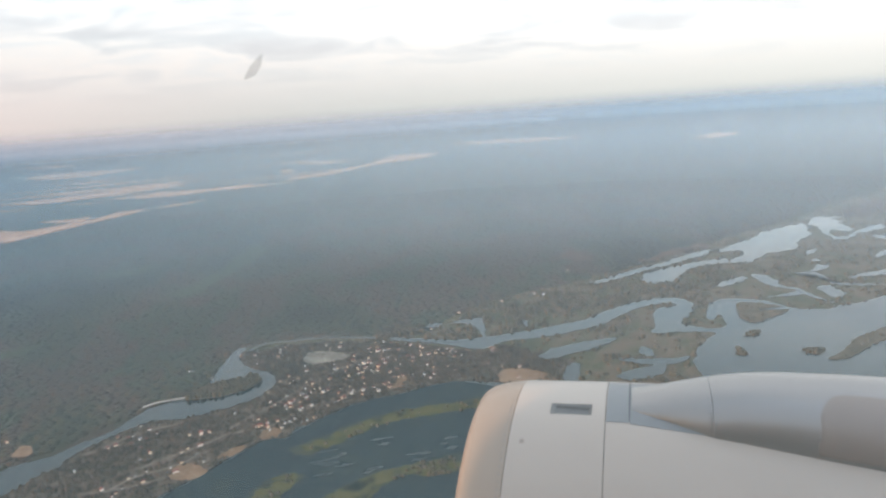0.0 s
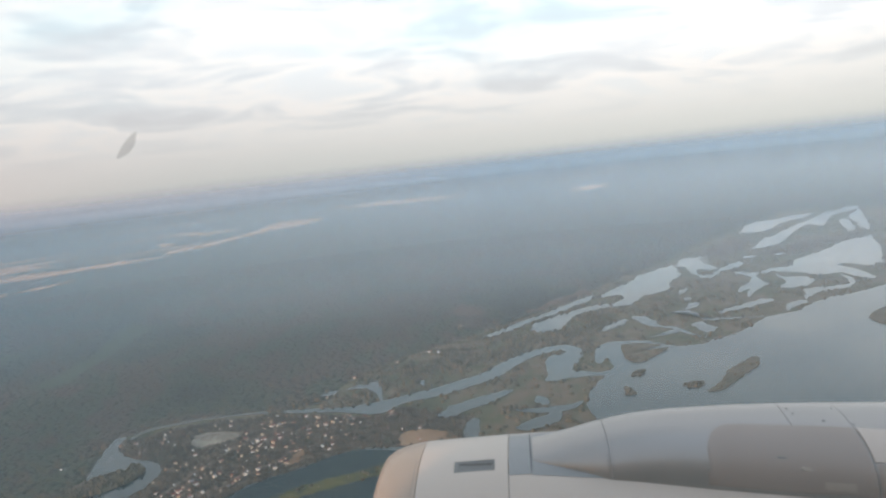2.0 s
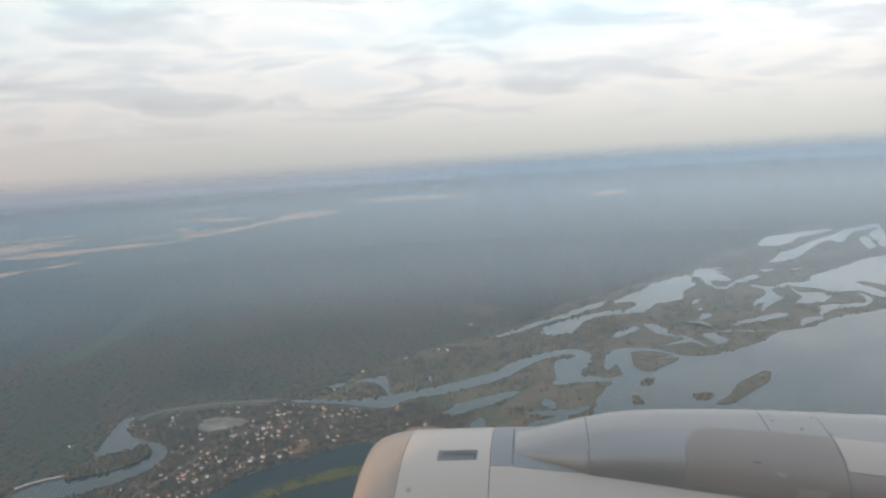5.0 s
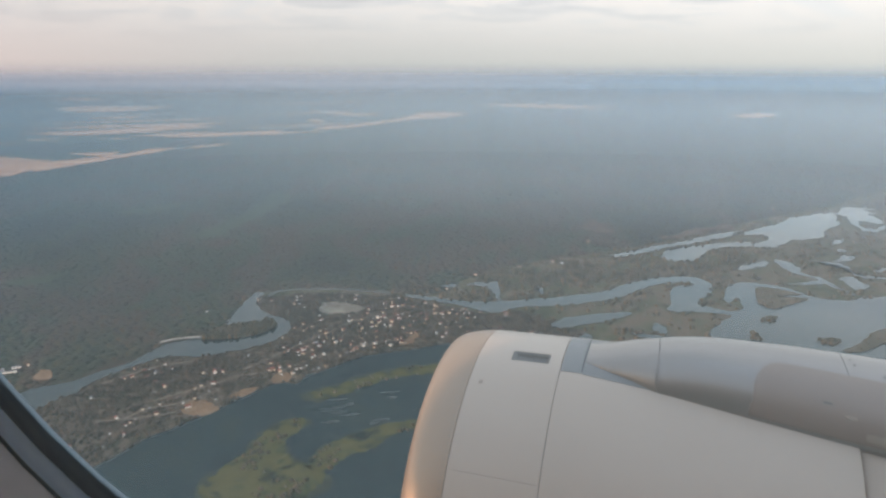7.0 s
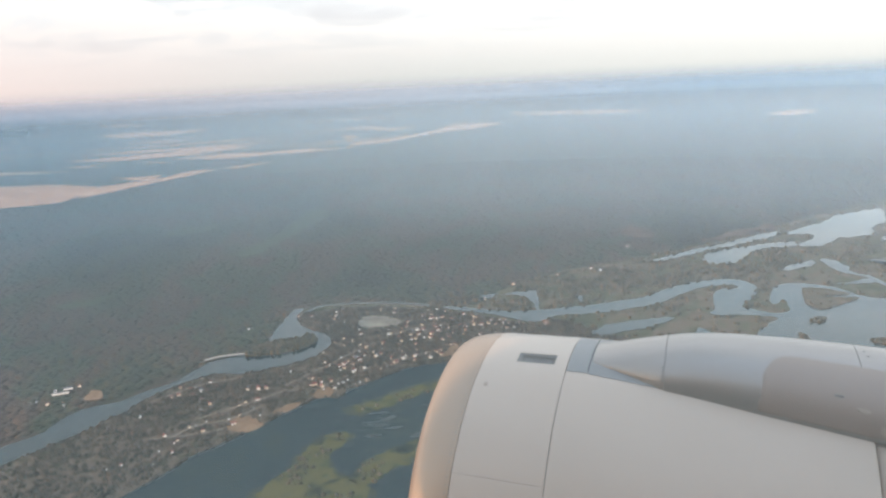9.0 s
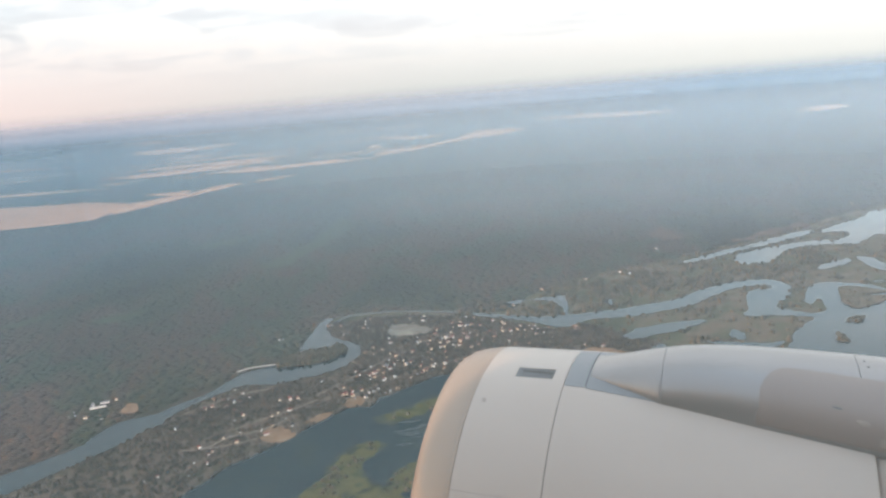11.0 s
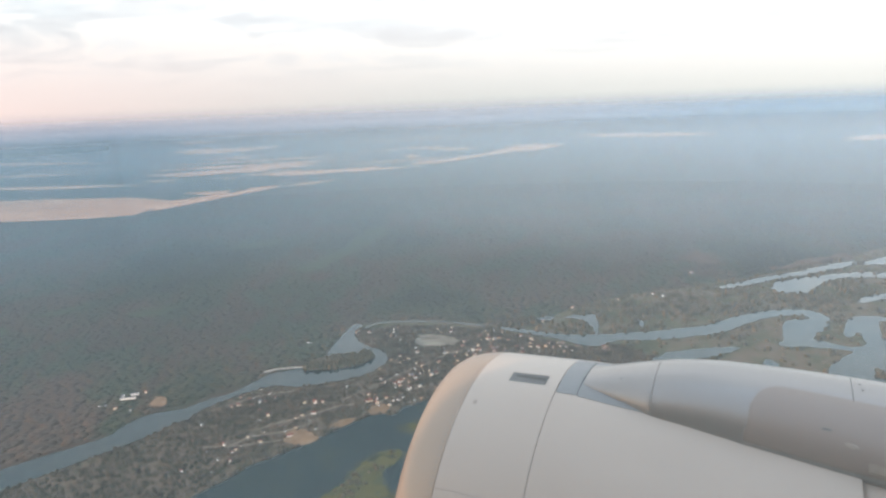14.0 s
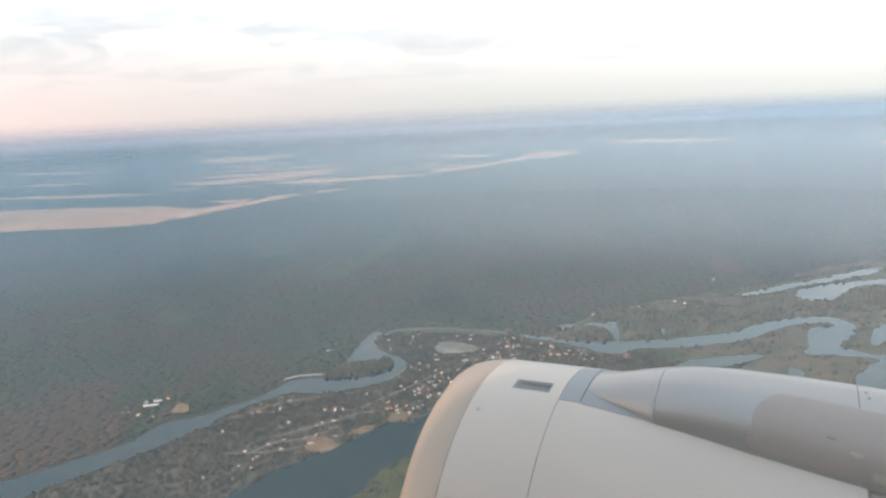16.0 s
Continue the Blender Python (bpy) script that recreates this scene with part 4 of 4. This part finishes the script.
engine = tagged(new("jet_engine"), "pale grey jet engine nacelle with bare metal pylon fairing", "jet engine")
engine.matrix_basis = AC @ pose(0, AXIS_Y, AXIS_Z)


def polar(x, r, a):
    """On the nacelle: a in degrees from the top towards the fuselage."""
    return (x, -r * math.sin(radians(a)), r * math.cos(radians(a)))


def revolve(xs_rs, angles, skip=None):
    bm = bmesh.new()
    rows = [[bm.verts.new(polar(x, r, a)) for a in angles] for x, r in xs_rs]
    full = abs((angles[-1] - angles[0]) % 360) > 1e-6 and abs(angles[-1] - angles[0]) > 300
    n = len(angles)
    for i in range(len(rows) - 1):
        for j in range(n if full else n - 1):
            if skip and skip(i, j):
                continue
            k = (j + 1) % n
            bm.faces.new((rows[i][j], rows[i][k], rows[i + 1][k], rows[i + 1][j]))
    bmesh.ops.recalc_face_normals(bm, faces=bm.faces[:])
    return bm


def cowl_r(x):
    return float(np.interp(x, [-0.9, -0.41, 0.3, 1.1, 1.5, 2.2], [1.040, 1.052, 1.056, 1.050, 1.02, 0.86]))


AROUND = [360 * k / 144 for k in range(144)]
part("inlet_lip", revolve([(-0.60, 0.80), (-0.78, 0.80), (-0.94, 0.82), (-1.05, 0.86), (-1.115, 0.90), (-1.145, 0.935), (-1.150, 0.955), (-1.140, 0.975), (-1.105, 0.998), (-1.04, 1.019), (-0.97, 1.032), (-0.91, 1.0392), (-0.905, 1.0395), (-0.9035, 1.0385), (-0.903, 1.01)], AROUND), LIPMETAL, engine, "warm-tinted metal inlet lip", True)
part("inlet_duct", revolve([(-0.60, 0.798), (-0.20, 0.83), (-0.20, 0.3), (-0.42, 0.02)], AROUND), DARKGAP, engine, "dark inlet duct", True)
HX0, HX1, HA0, HA1 = -0.703, -0.480, 6.2, 11.8
cowl_angles = sorted(set([a for a in AROUND if not (HA0 - 1.2 < a < HA1 + 1.2)] + [HA0, HA0 + 1.8, HA0 + 3.6, HA1]))
cowl_xs = [-0.9005, -0.8995, -0.895, -0.80, HX0, HX1, -0.44, -0.414, -0.4095, -0.4085]


def hatch_hole(i, j):
    return cowl_xs[i] == HX0 and HA0 - 1e-6 <= cowl_angles[j] < HA1 - 1e-6


cowl = part("fan_cowl", revolve([(x, cowl_r(x) - (0.004 if x in (-0.9005, -0.4085) else 0)) for x in cowl_xs], cowl_angles, hatch_hole), PAINT, engine, "pale grey painted cowl", True)
part("cowl_joint", revolve([(-0.93, 1.018), (-0.38, 1.032)], AROUND, lambda i, j: HA0 - 2 < AROUND[j] < HA1), DARKGAP, engine, "dark gap between the cowls", True)


def patch(x0, x1, a0, a1, up, nx=10, na=8, thick=0.02, shape=None, flare=1.0):
    """A curved plate on the nacelle, up metres proud of it, with edges going down."""
    bm = bmesh.new()
    grid = [[bm.verts.new(polar(x0 + (x1 - x0) * i / nx, (shape or cowl_r)(x0 + (x1 - x0) * i / nx) + up, (a0 + (a1 - a0) * j / na) * (1 + (flare - 1) * i / nx))) for j in range(na + 1)] for i in range(nx + 1)]
    for i in range(nx):
        for j in range(na):
            bm.faces.new((grid[i][j], grid[i][j + 1], grid[i + 1][j + 1], grid[i + 1][j]))
    edges = [e for e in bm.edges if len(e.link_faces) == 1]
    for e in edges:
        e.smooth = False
    ext = bmesh.ops.extrude_edge_only(bm, edges=edges)
    for v in [g for g in ext["geom"] if isinstance(g, bmesh.types.BMVert)]:
        d = Vector((0, v.co.y, v.co.z)).normalized()
        v.co -= d * thick
    bmesh.ops.recalc_face_normals(bm, faces=bm.faces[:])
    return bm


def tray():
    """A shallow tray with a lip, sloping down to its aft wall."""
    bm = bmesh.new()
    r0 = cowl_r(-0.6) - 0.001
    top = [polar(HX0, r0, HA0), polar(HX1, r0, HA0), polar(HX1, r0, HA1), polar(HX0, r0, HA1)]
    mid = [polar(HX0 + 0.020, r0 - 0.006, HA0 + 0.9), polar(HX1 - 0.010, r0 - 0.006, HA0 + 0.9), polar(HX1 - 0.010, r0 - 0.006, HA1 - 0.9), polar(HX0 + 0.020, r0 - 0.006, HA1 - 0.9)]
    low = [polar(HX0 + 0.030, r0 - 0.015, HA0 + 1.2), polar(HX1 - 0.022, r0 - 0.018, HA0 + 1.2), polar(HX1 - 0.022, r0 - 0.018, HA1 - 1.3), polar(HX0 + 0.030, r0 - 0.015, HA1 - 1.3)]
    t, c, b = ([bm.verts.new(p) for p in ring] for ring in (top, mid, low))
    bm.faces.new(b)
    for i in range(4):
        k = (i + 1) % 4
        bm.faces.new((t[i], t[k], c[k], c[i]))
        bm.faces.new((c[i], c[k], b[k], b[i]))
    bmesh.ops.recalc_face_normals(bm, faces=bm.faces[:])
    return bm


part("cowl_seam", patch(-0.895, -0.415, 53.0, 53.09, 0.001, 8, 1, 0.003), RECESS, cowl, "thin dark cowl joint")
part("vent", tray(), RECESS, cowl, "recessed grey air vent")
part("reverser_cowl", revolve([(-0.4055, cowl_r(-0.406) - 0.004), (-0.4045, cowl_r(-0.406)), (-0.40, cowl_r(-0.40)), (-0.1, cowl_r(-0.1)), (0.3, cowl_r(0.3)), (0.6, cowl_r(0.6)), (0.9, cowl_r(0.9)), (1.066, cowl_r(1.066)), (1.072, cowl_r(1.07) - 0.006), (1.072, 1.0)], AROUND), PAINT, engine, "pale grey painted aft cowl", True)
part("nozzle", revolve([(1.05, 1.0), (1.086, 1.015), (1.088, 1.028), (1.5, 1.0), (2.0, 0.9), (2.6, 0.7), (2.6, 0.5)], AROUND), PAINT, engine, "grey exhaust nozzle cowl", True)


def foot(x):
    """Angle from the top at which the pylon fairing meets the cowl."""
    return float(np.interp(x, [-0.275, -0.15, 0.115, 0.6, 1.034, 1.5, 2.5, 3.4], [8.4, 11.8, 18.5, 23.6, 27.5, 31.0, 36.0, 40.0]))


def sightline(x):
    """Height over the axis at which the fairing's top edge shows from the cabin, on a slope of 0.344."""
    return float(np.interp(x, [-0.275, -0.2, -0.09, 0.0, 0.1, 0.2, 0.3, 0.4, 0.5, 0.8, 1.03, 1.25, 2.0, 3.4], [1.100, 1.112, 1.138, 1.161, 1.184, 1.204, 1.218, 1.226, 1.230, 1.231, 1.224, 1.214, 1.17, 1.08]))


SECTION = [math.radians(3 * k) for k in range(61)]


def section(x):
    """Feet, height and squareness of the fairing's cross section at x."""
    f, r = radians(foot(x)), cowl_r(min(x, 1.1)) + 0.003
    yi, yo = -r * math.sin(f), min(r * math.sin(f), float(np.interp(x, [-0.275, 0.12, 0.6, 1.2], [0.155, 0.16, 0.13, 0.10])))
    zi, zo = r * math.cos(f) - 0.003, math.sqrt(r * r - yo * yo) - 0.003
    sq = float(np.interp(x, [-0.275, 0.05, 0.5], [1.0, 0.85, 0.72]))
    yc, w = (yi + yo) / 2, (yo - yi) / 2

    def top(h):
        best = 0
        for u in SECTION:
            c, q = math.cos(u), abs(math.sin(u))
            y = yc - w * math.copysign(abs(c) ** sq, c)
            best = max(best, zi + (zo - zi) * (y - yi) / (yo - yi) + h * q ** sq + 0.344 * y)
        return best

    lo, hi = 0.0, 0.6
    for _ in range(24):
        mid = (lo + hi) / 2
        lo, hi = (mid, hi) if top(mid) < sightline(x) else (lo, mid)
    return yi, yo, zi, zo, lo, sq


@functools.lru_cache(None)
def section_at(x):
    return section(x)


def on_fairing(x, u, up=0.0):
    """u: 0 at the inboard foot, 90 on the ridge, 180 at the outboard foot."""
    yi, yo, zi, zo, h, sq = section_at(round(x, 4))
    c, q = math.cos(radians(u)), abs(math.sin(radians(u)))
    y = (yi + yo) / 2 - (yo - yi) / 2 * math.copysign(abs(c) ** sq, c)
    z = zi + (zo - zi) * (y - yi) / (yo - yi) + h * q ** sq
    return Vector((x, y - up * c, z + up * q))


def fairing_grid(x0, x1, n, u0=0.0, u1=180.0, m=36, up=0.0, top=None):
    bm = bmesh.new()
    grid = []
    for i in range(n + 1):
        x = x0 + (x1 - x0) * i / n
        hi = top(x) if top else u1
        grid.append([bm.verts.new(on_fairing(x, u0 + (hi - u0) * j / m, up)) for j in range(m + 1)])
    for i in range(n):
        for j in range(m):
            bm.faces.new((grid[i][j], grid[i][j + 1], grid[i + 1][j + 1], grid[i + 1][j]))
    rim = [e for e in bm.edges if len(e.link_faces) == 1]
    for e in rim:
        e.smooth = False
    ext = bmesh.ops.extrude_edge_only(bm, edges=rim)
    for v in [g for g in ext["geom"] if isinstance(g, bmesh.types.BMVert)]:
        v.co -= Vector((0, v.co.y, v.co.z)).normalized() * (0.02 if up == 0 else up)
    bmesh.ops.recalc_face_normals(bm, faces=bm.faces[:])
    return bm


part("fillet_panel", patch(-0.402, -0.286, -14.6, 14.6, 0.003, 4, 16, 0.003), FILLET, engine, "grey-blue fillet panel", True)
part("fillet_joint", patch(-0.286, -0.281, -14.0, 14.0, 0.0045, 2, 16, 0.004), DARKGAP, engine, "dark joint before the fairing nose", True)
part("fillet_panel", patch(-0.282, 0.125, -15.0, 15.0, 0.0025, 12, 16, 0.0025, flare=18.3 / 15.0), FILLET, engine, "grey-blue fillet panel", True)
part("pylon_fairing", fairing_grid(-0.272, 0.122, 20), BARE, engine, "bare aluminium pylon fairing nose", True)
part("pylon_fairing", fairing_grid(0.125, 1.034, 26), BARE, engine, "bare aluminium pylon fairing", True)
part("pylon_fairing", fairing_grid(1.037, 1.3185, 12), BARE, engine, "bare aluminium pylon fairing", True)
part("pylon_fairing", fairing_grid(1.3205, 3.4, 30), BARE, engine, "bare aluminium pylon fairing", True)


def patch_top(x):
    q = min(1.0, (x - 0.575) / 0.17)
    return 14 + 69 * math.sqrt(max(0.0, 1 - (1 - q) ** 2.6))


part("fairing_panel", fairing_grid(0.575, 1.315, 40, 2.5, m=16, up=0.003, top=patch_top), DULL, engine, "dull brown-grey panel", True)
part("access_panel", fairing_grid(1.326, 2.1, 10, 41.0, 82.0, m=8, up=0.006), WHITEPANEL, engine, "pale pinkish riveted access panel", True)
part("fairing_panel", fairing_grid(1.330, 2.1, 10, 1.0, 39.0, m=8, up=0.003), DULL, engine, "dull brown-grey panel", True)
button = bmesh.new()
rim = [button.verts.new(on_fairing(1.02 + 0.024 * math.cos(2 * math.pi * k / 16), 27.0 + 2.6 * math.sin(2 * math.pi * k / 16), 0.007)) for k in range(16)]
button.faces.new(rim)
foot_rim = [button.verts.new(on_fairing(1.02 + 0.028 * math.cos(2 * math.pi * k / 16), 27.0 + 3.0 * math.sin(2 * math.pi * k / 16), 0.002)) for k in range(16)]
for k in range(16):
    button.faces.new((rim[k - 1], rim[k], foot_rim[k], foot_rim[k - 1]))
bmesh.ops.recalc_face_normals(button, faces=button.faces[:])
part("round_cap", button, SMUDGE, engine, "small pale round cap")
part("slot", fairing_grid(0.90, 0.94, 4, 38.0, 40.0, m=2, up=0.0045), RECESS, engine, "short dark slot in the panel")
part("drain_fitting", fairing_grid(1.09, 1.22, 6, 6.0, 14.0, m=4, up=0.006), SMUDGE, engine, "small pale fitting at the fairing's foot", True)

# rivets along the joints
rb = bmesh.new()
bmesh.ops.create_icosphere(rb, subdivisions=1, radius=0.006)
rivet_mesh = bpy.data.meshes.new("rivet")
rb.to_mesh(rivet_mesh); rb.free()
rivet_mesh.materials.append(RIVET)


def rivet(x, r, a):
    ob = new("rivet", rivet_mesh)
    ob.parent = engine
    ob.location = polar(x, r, a)


def rivet_on(x, u):
    ob = new("rivet", rivet_mesh)
    ob.parent = engine
    ob.location = on_fairing(x, u)


for k in range(40):
    rivet(-0.925, 1.0365, 4.0 + 2.2 * k)
part("smudge", patch(-0.842, -0.818, 23.0, 24.5, 0.0012, 3, 3, 0.0012), SMUDGE, cowl, "faint grey smudge")
for u in (16, 24, 32, 40):
    rivet_on(0.112, u)
for x, u in ((0.14, 22), (0.26, 22), (0.36, 22), (0.47, 21), (0.58, 20), (-0.12, 30), (-0.06, 60)):
    rivet_on(x, u)
for x, u in ((1.07, 102), (1.08, 94), (1.20, 89), (1.205, 89), (1.29, 103), (1.335, 87), (1.385, 78), (1.345, 74), (1.345, 50), (1.345, 47)):
    rivet_on(x, u)

# ---- the fuselage and its window ----
# Unseen skin: its warm tans are picked for reflections in the metal fairing.
SKIN = material("fuselage_reflect_tan", [(0.78, 0.60, 0.50), (0.84, 0.66, 0.56)], 1.2, 0.4, second=0.4)
SKIN_UP = material("fuselage_reflect_cream", [(0.78, 0.63, 0.50), (0.84, 0.69, 0.55)], 1.2, 0.4, second=0.4)
fuselage = tagged(new("aircraft_fuselage"), "unseen airliner fuselage shell shading the engine, with a window opening", "fuselage", kind="structure")
fuselage.matrix_basis = AC
# The added shell keeps sun off the engine; FX0 leaves the lip lit.
FX0, FX1, FR, FYC, FZC = -3.9, 7.0, 1.98, -1.76, 0.07
WY = 0.16
WX0, WX1, WZ0, WZ1, WR = -0.31, 1.45, -0.115, 0.51, 0.31
fb = bmesh.new()
fxs = [FX0, -3.0, -2, -1, WX0 - 0.15, 0.4, 0.9, WX1 + 0.03, 2.5, 3.5, 4.5, 5.5, FX1]
lo_a, hi_a = math.degrees(math.asin((WZ0 - 0.09 - FZC) / FR)), math.degrees(math.asin((WZ1 + 0.03 - FZC) / FR))
fas = [lo_a, (lo_a + hi_a) / 2, hi_a] + [hi_a + (360 + lo_a - hi_a) * k / 44 for k in range(1, 44)]
fr = [[fb.verts.new((x, FYC + FR * math.cos(radians(a)), FZC + FR * math.sin(radians(a)))) for a in fas] for x in fxs]
for i in range(len(fxs) - 1):
    for j in range(len(fas)):
        if 4 <= i <= 6 and j < 2:
            continue
        if 1 <= i <= 10 and FZC + FR * math.sin(radians(fas[j])) < 0.55 and 172 < fas[j] % 360 < 187:
            continue          # unseen strip left open on the far side to light the trim
        k = (j + 1) % len(fas)
        fb.faces.new((fr[i][j], fr[i][k], fr[i + 1][k], fr[i + 1][j]))
fb.faces.new(fr[0]); fb.faces.new(fr[-1][::-1])
bmesh.ops.recalc_face_normals(fb, faces=fb.faces[:])
upper = fb.copy()
for bmx, keep_up in ((fb, False), (upper, True)):
    gone = [f for f in bmx.faces if (f.calc_center_median().z > 0.62) != keep_up]
    bmesh.ops.delete(bmx, geom=gone, context="FACES")
# Lining out of view, added pale to bounce daylight onto the window trim.
LINING = material("cabin_lining", [(0.74, 0.76, 0.78), (0.80, 0.82, 0.84)], 3.0, 0.7)
inner = upper.copy()
lining = fb.copy()
for bmx in (inner, lining):
    for v in bmx.verts:
        v.co.y, v.co.z = FYC + (v.co.y - FYC) * 0.985, FZC + (v.co.z - FZC) * 0.985
        v.co.x = FX0 + 0.03 if v.co.x < FX0 + 0.01 else (FX1 - 0.03 if v.co.x > FX1 - 0.01 else v.co.x)
part("upper_lining", inner, LINING, fuselage, "unseen cabin lining, pale to bounce light onto the trim")
part("lower_lining", lining, LINING, fuselage, "unseen cabin lining, pale to bounce light onto the trim")
part("lower_skin", fb, SKIN, fuselage, "unseen skin, tan for its reflection in the fairing")
part("upper_skin", upper, SKIN_UP, fuselage, "unseen skin, cream for its reflection in the fairing")

window = tagged(new("window_1"), "aircraft cabin window with dark seal and grey trim", "window", kind="structure")
window.matrix_basis = AC


def opening(grow, y):
    """Rounded opening in the side wall, seen as x and z, counter-clockwise from the lower corner."""
    grow *= 1.82
    x0, x1, z0, z1, r = WX0 - grow, WX1 + grow, WZ0 - grow, WZ1 + grow, WR + grow
    pts = []
    for cx, cz, a0 in ((x0 + r, z0 + r, 180), (x1 - r, z0 + r, 270), (x1 - r, z1 - r, 0), (x0 + r, z1 - r, 90)):
        for k in range(17):
            a = radians(a0 + 90 * k / 16)
            pts.append((cx + r * math.cos(a), y, cz + r * math.sin(a)))
    return pts


def band(name, rings_, mat, label):
    bm = bmesh.new()
    rows = [[bm.verts.new(p) for p in ring] for ring in rings_]
    n = len(rows[0])
    for i in range(len(rows) - 1):
        for j in range(n):
            bm.faces.new((rows[i][j], rows[i][(j + 1) % n], rows[i + 1][(j + 1) % n], rows[i + 1][j]))
    bmesh.ops.recalc_face_normals(bm, faces=bm.faces[:])
    return part(name, bm, mat, window, label, True)


band("outer_seal", [opening(0.03, WY + 0.006), opening(0.0015, WY + 0.006), opening(0.0, WY + 0.001), opening(0.0058, WY), opening(0.0061, WY + 0.004)], RUBBER, "dark blue-black rubber window seal")
band("inner_ring", [opening(0.0060, WY + 0.0005), opening(0.0062, WY - 0.0005), opening(0.0122, WY - 0.001), opening(0.0124, WY + 0.004)], RING, "grey-blue inner ring")
band("inner_seal", [opening(0.0123, WY - 0.0005), opening(0.0136, WY - 0.0008), opening(0.0140, WY + 0.004)], RUBBER, "thin dark seal")
band("trim_panel", [opening(0.0138, WY - 0.001), opening(0.0152, WY - 0.004), opening(0.03, WY - 0.010), opening(0.10, WY - 0.012), opening(0.10, WY + 0.016), opening(0.025, WY + 0.016)], TRIM, "pale grey cabin side panel")


def pane_material():
    """Old acrylic: clear, with a fine veil of scratches and dust that scatters daylight."""
    m = bpy.data.materials.new("scratched_acrylic")
    m.use_nodes = True
    n, l = m.node_tree.nodes, m.node_tree.links
    n.clear()
    clear, dust = n.new("ShaderNodeBsdfTransparent"), n.new("ShaderNodeBsdfTranslucent")
    dust.inputs[0].default_value = (0.79, 0.90, 0.905, 1)
    tc, nz, mr = n.new("ShaderNodeTexCoord"), n.new("ShaderNodeTexNoise"), n.new("ShaderNodeMapRange")
    nz.inputs["Scale"].default_value = 9.0
    l.new(tc.outputs["Object"], nz.inputs["Vector"])
    mr.inputs["To Min"].default_value, mr.inputs["To Max"].default_value = PANE_DUST * 0.85, PANE_DUST * 1.15
    l.new(nz.outputs["Fac"], mr.inputs[0])
    mx, out = n.new("ShaderNodeMixShader"), n.new("ShaderNodeOutputMaterial")
    l.new(mr.outputs[0], mx.inputs[0]); l.new(clear.outputs[0], mx.inputs[1]); l.new(dust.outputs[0], mx.inputs[2])
    l.new(mx.outputs[0], out.inputs[0])
    return m


PANE_DUST = 0.105
pb = bmesh.new()
pb.faces.new([pb.verts.new(p) for p in opening(0.0006, WY + 0.0015)])
pane = part("pane", pb, pane_material(), window, "scratched clear acrylic pane")
# a small dark smear on the pane
SMEAR = material("smear", [(0.10, 0.10, 0.11), (0.16, 0.16, 0.17)], 300.0, 0.9)
SMEAR.node_tree.nodes["Principled BSDF"].inputs["Alpha"].default_value = 0.26
sb = bmesh.new()
ring = []
for k in range(20):
    a = 2 * math.pi * k / 20
    p = 0.00048 * math.cos(a) * (1 + 0.25 * math.sin(3 * a)), 0.00020 * math.sin(a)
    ring.append(sb.verts.new((-0.2572 + 0.75 * p[0] - 0.6 * p[1], WY + 0.0012, 0.1268 + 0.75 * p[0] + 0.6 * p[1])))
sb.faces.new(ring)
part("smear", sb, SMEAR, pane, "small dark smear")
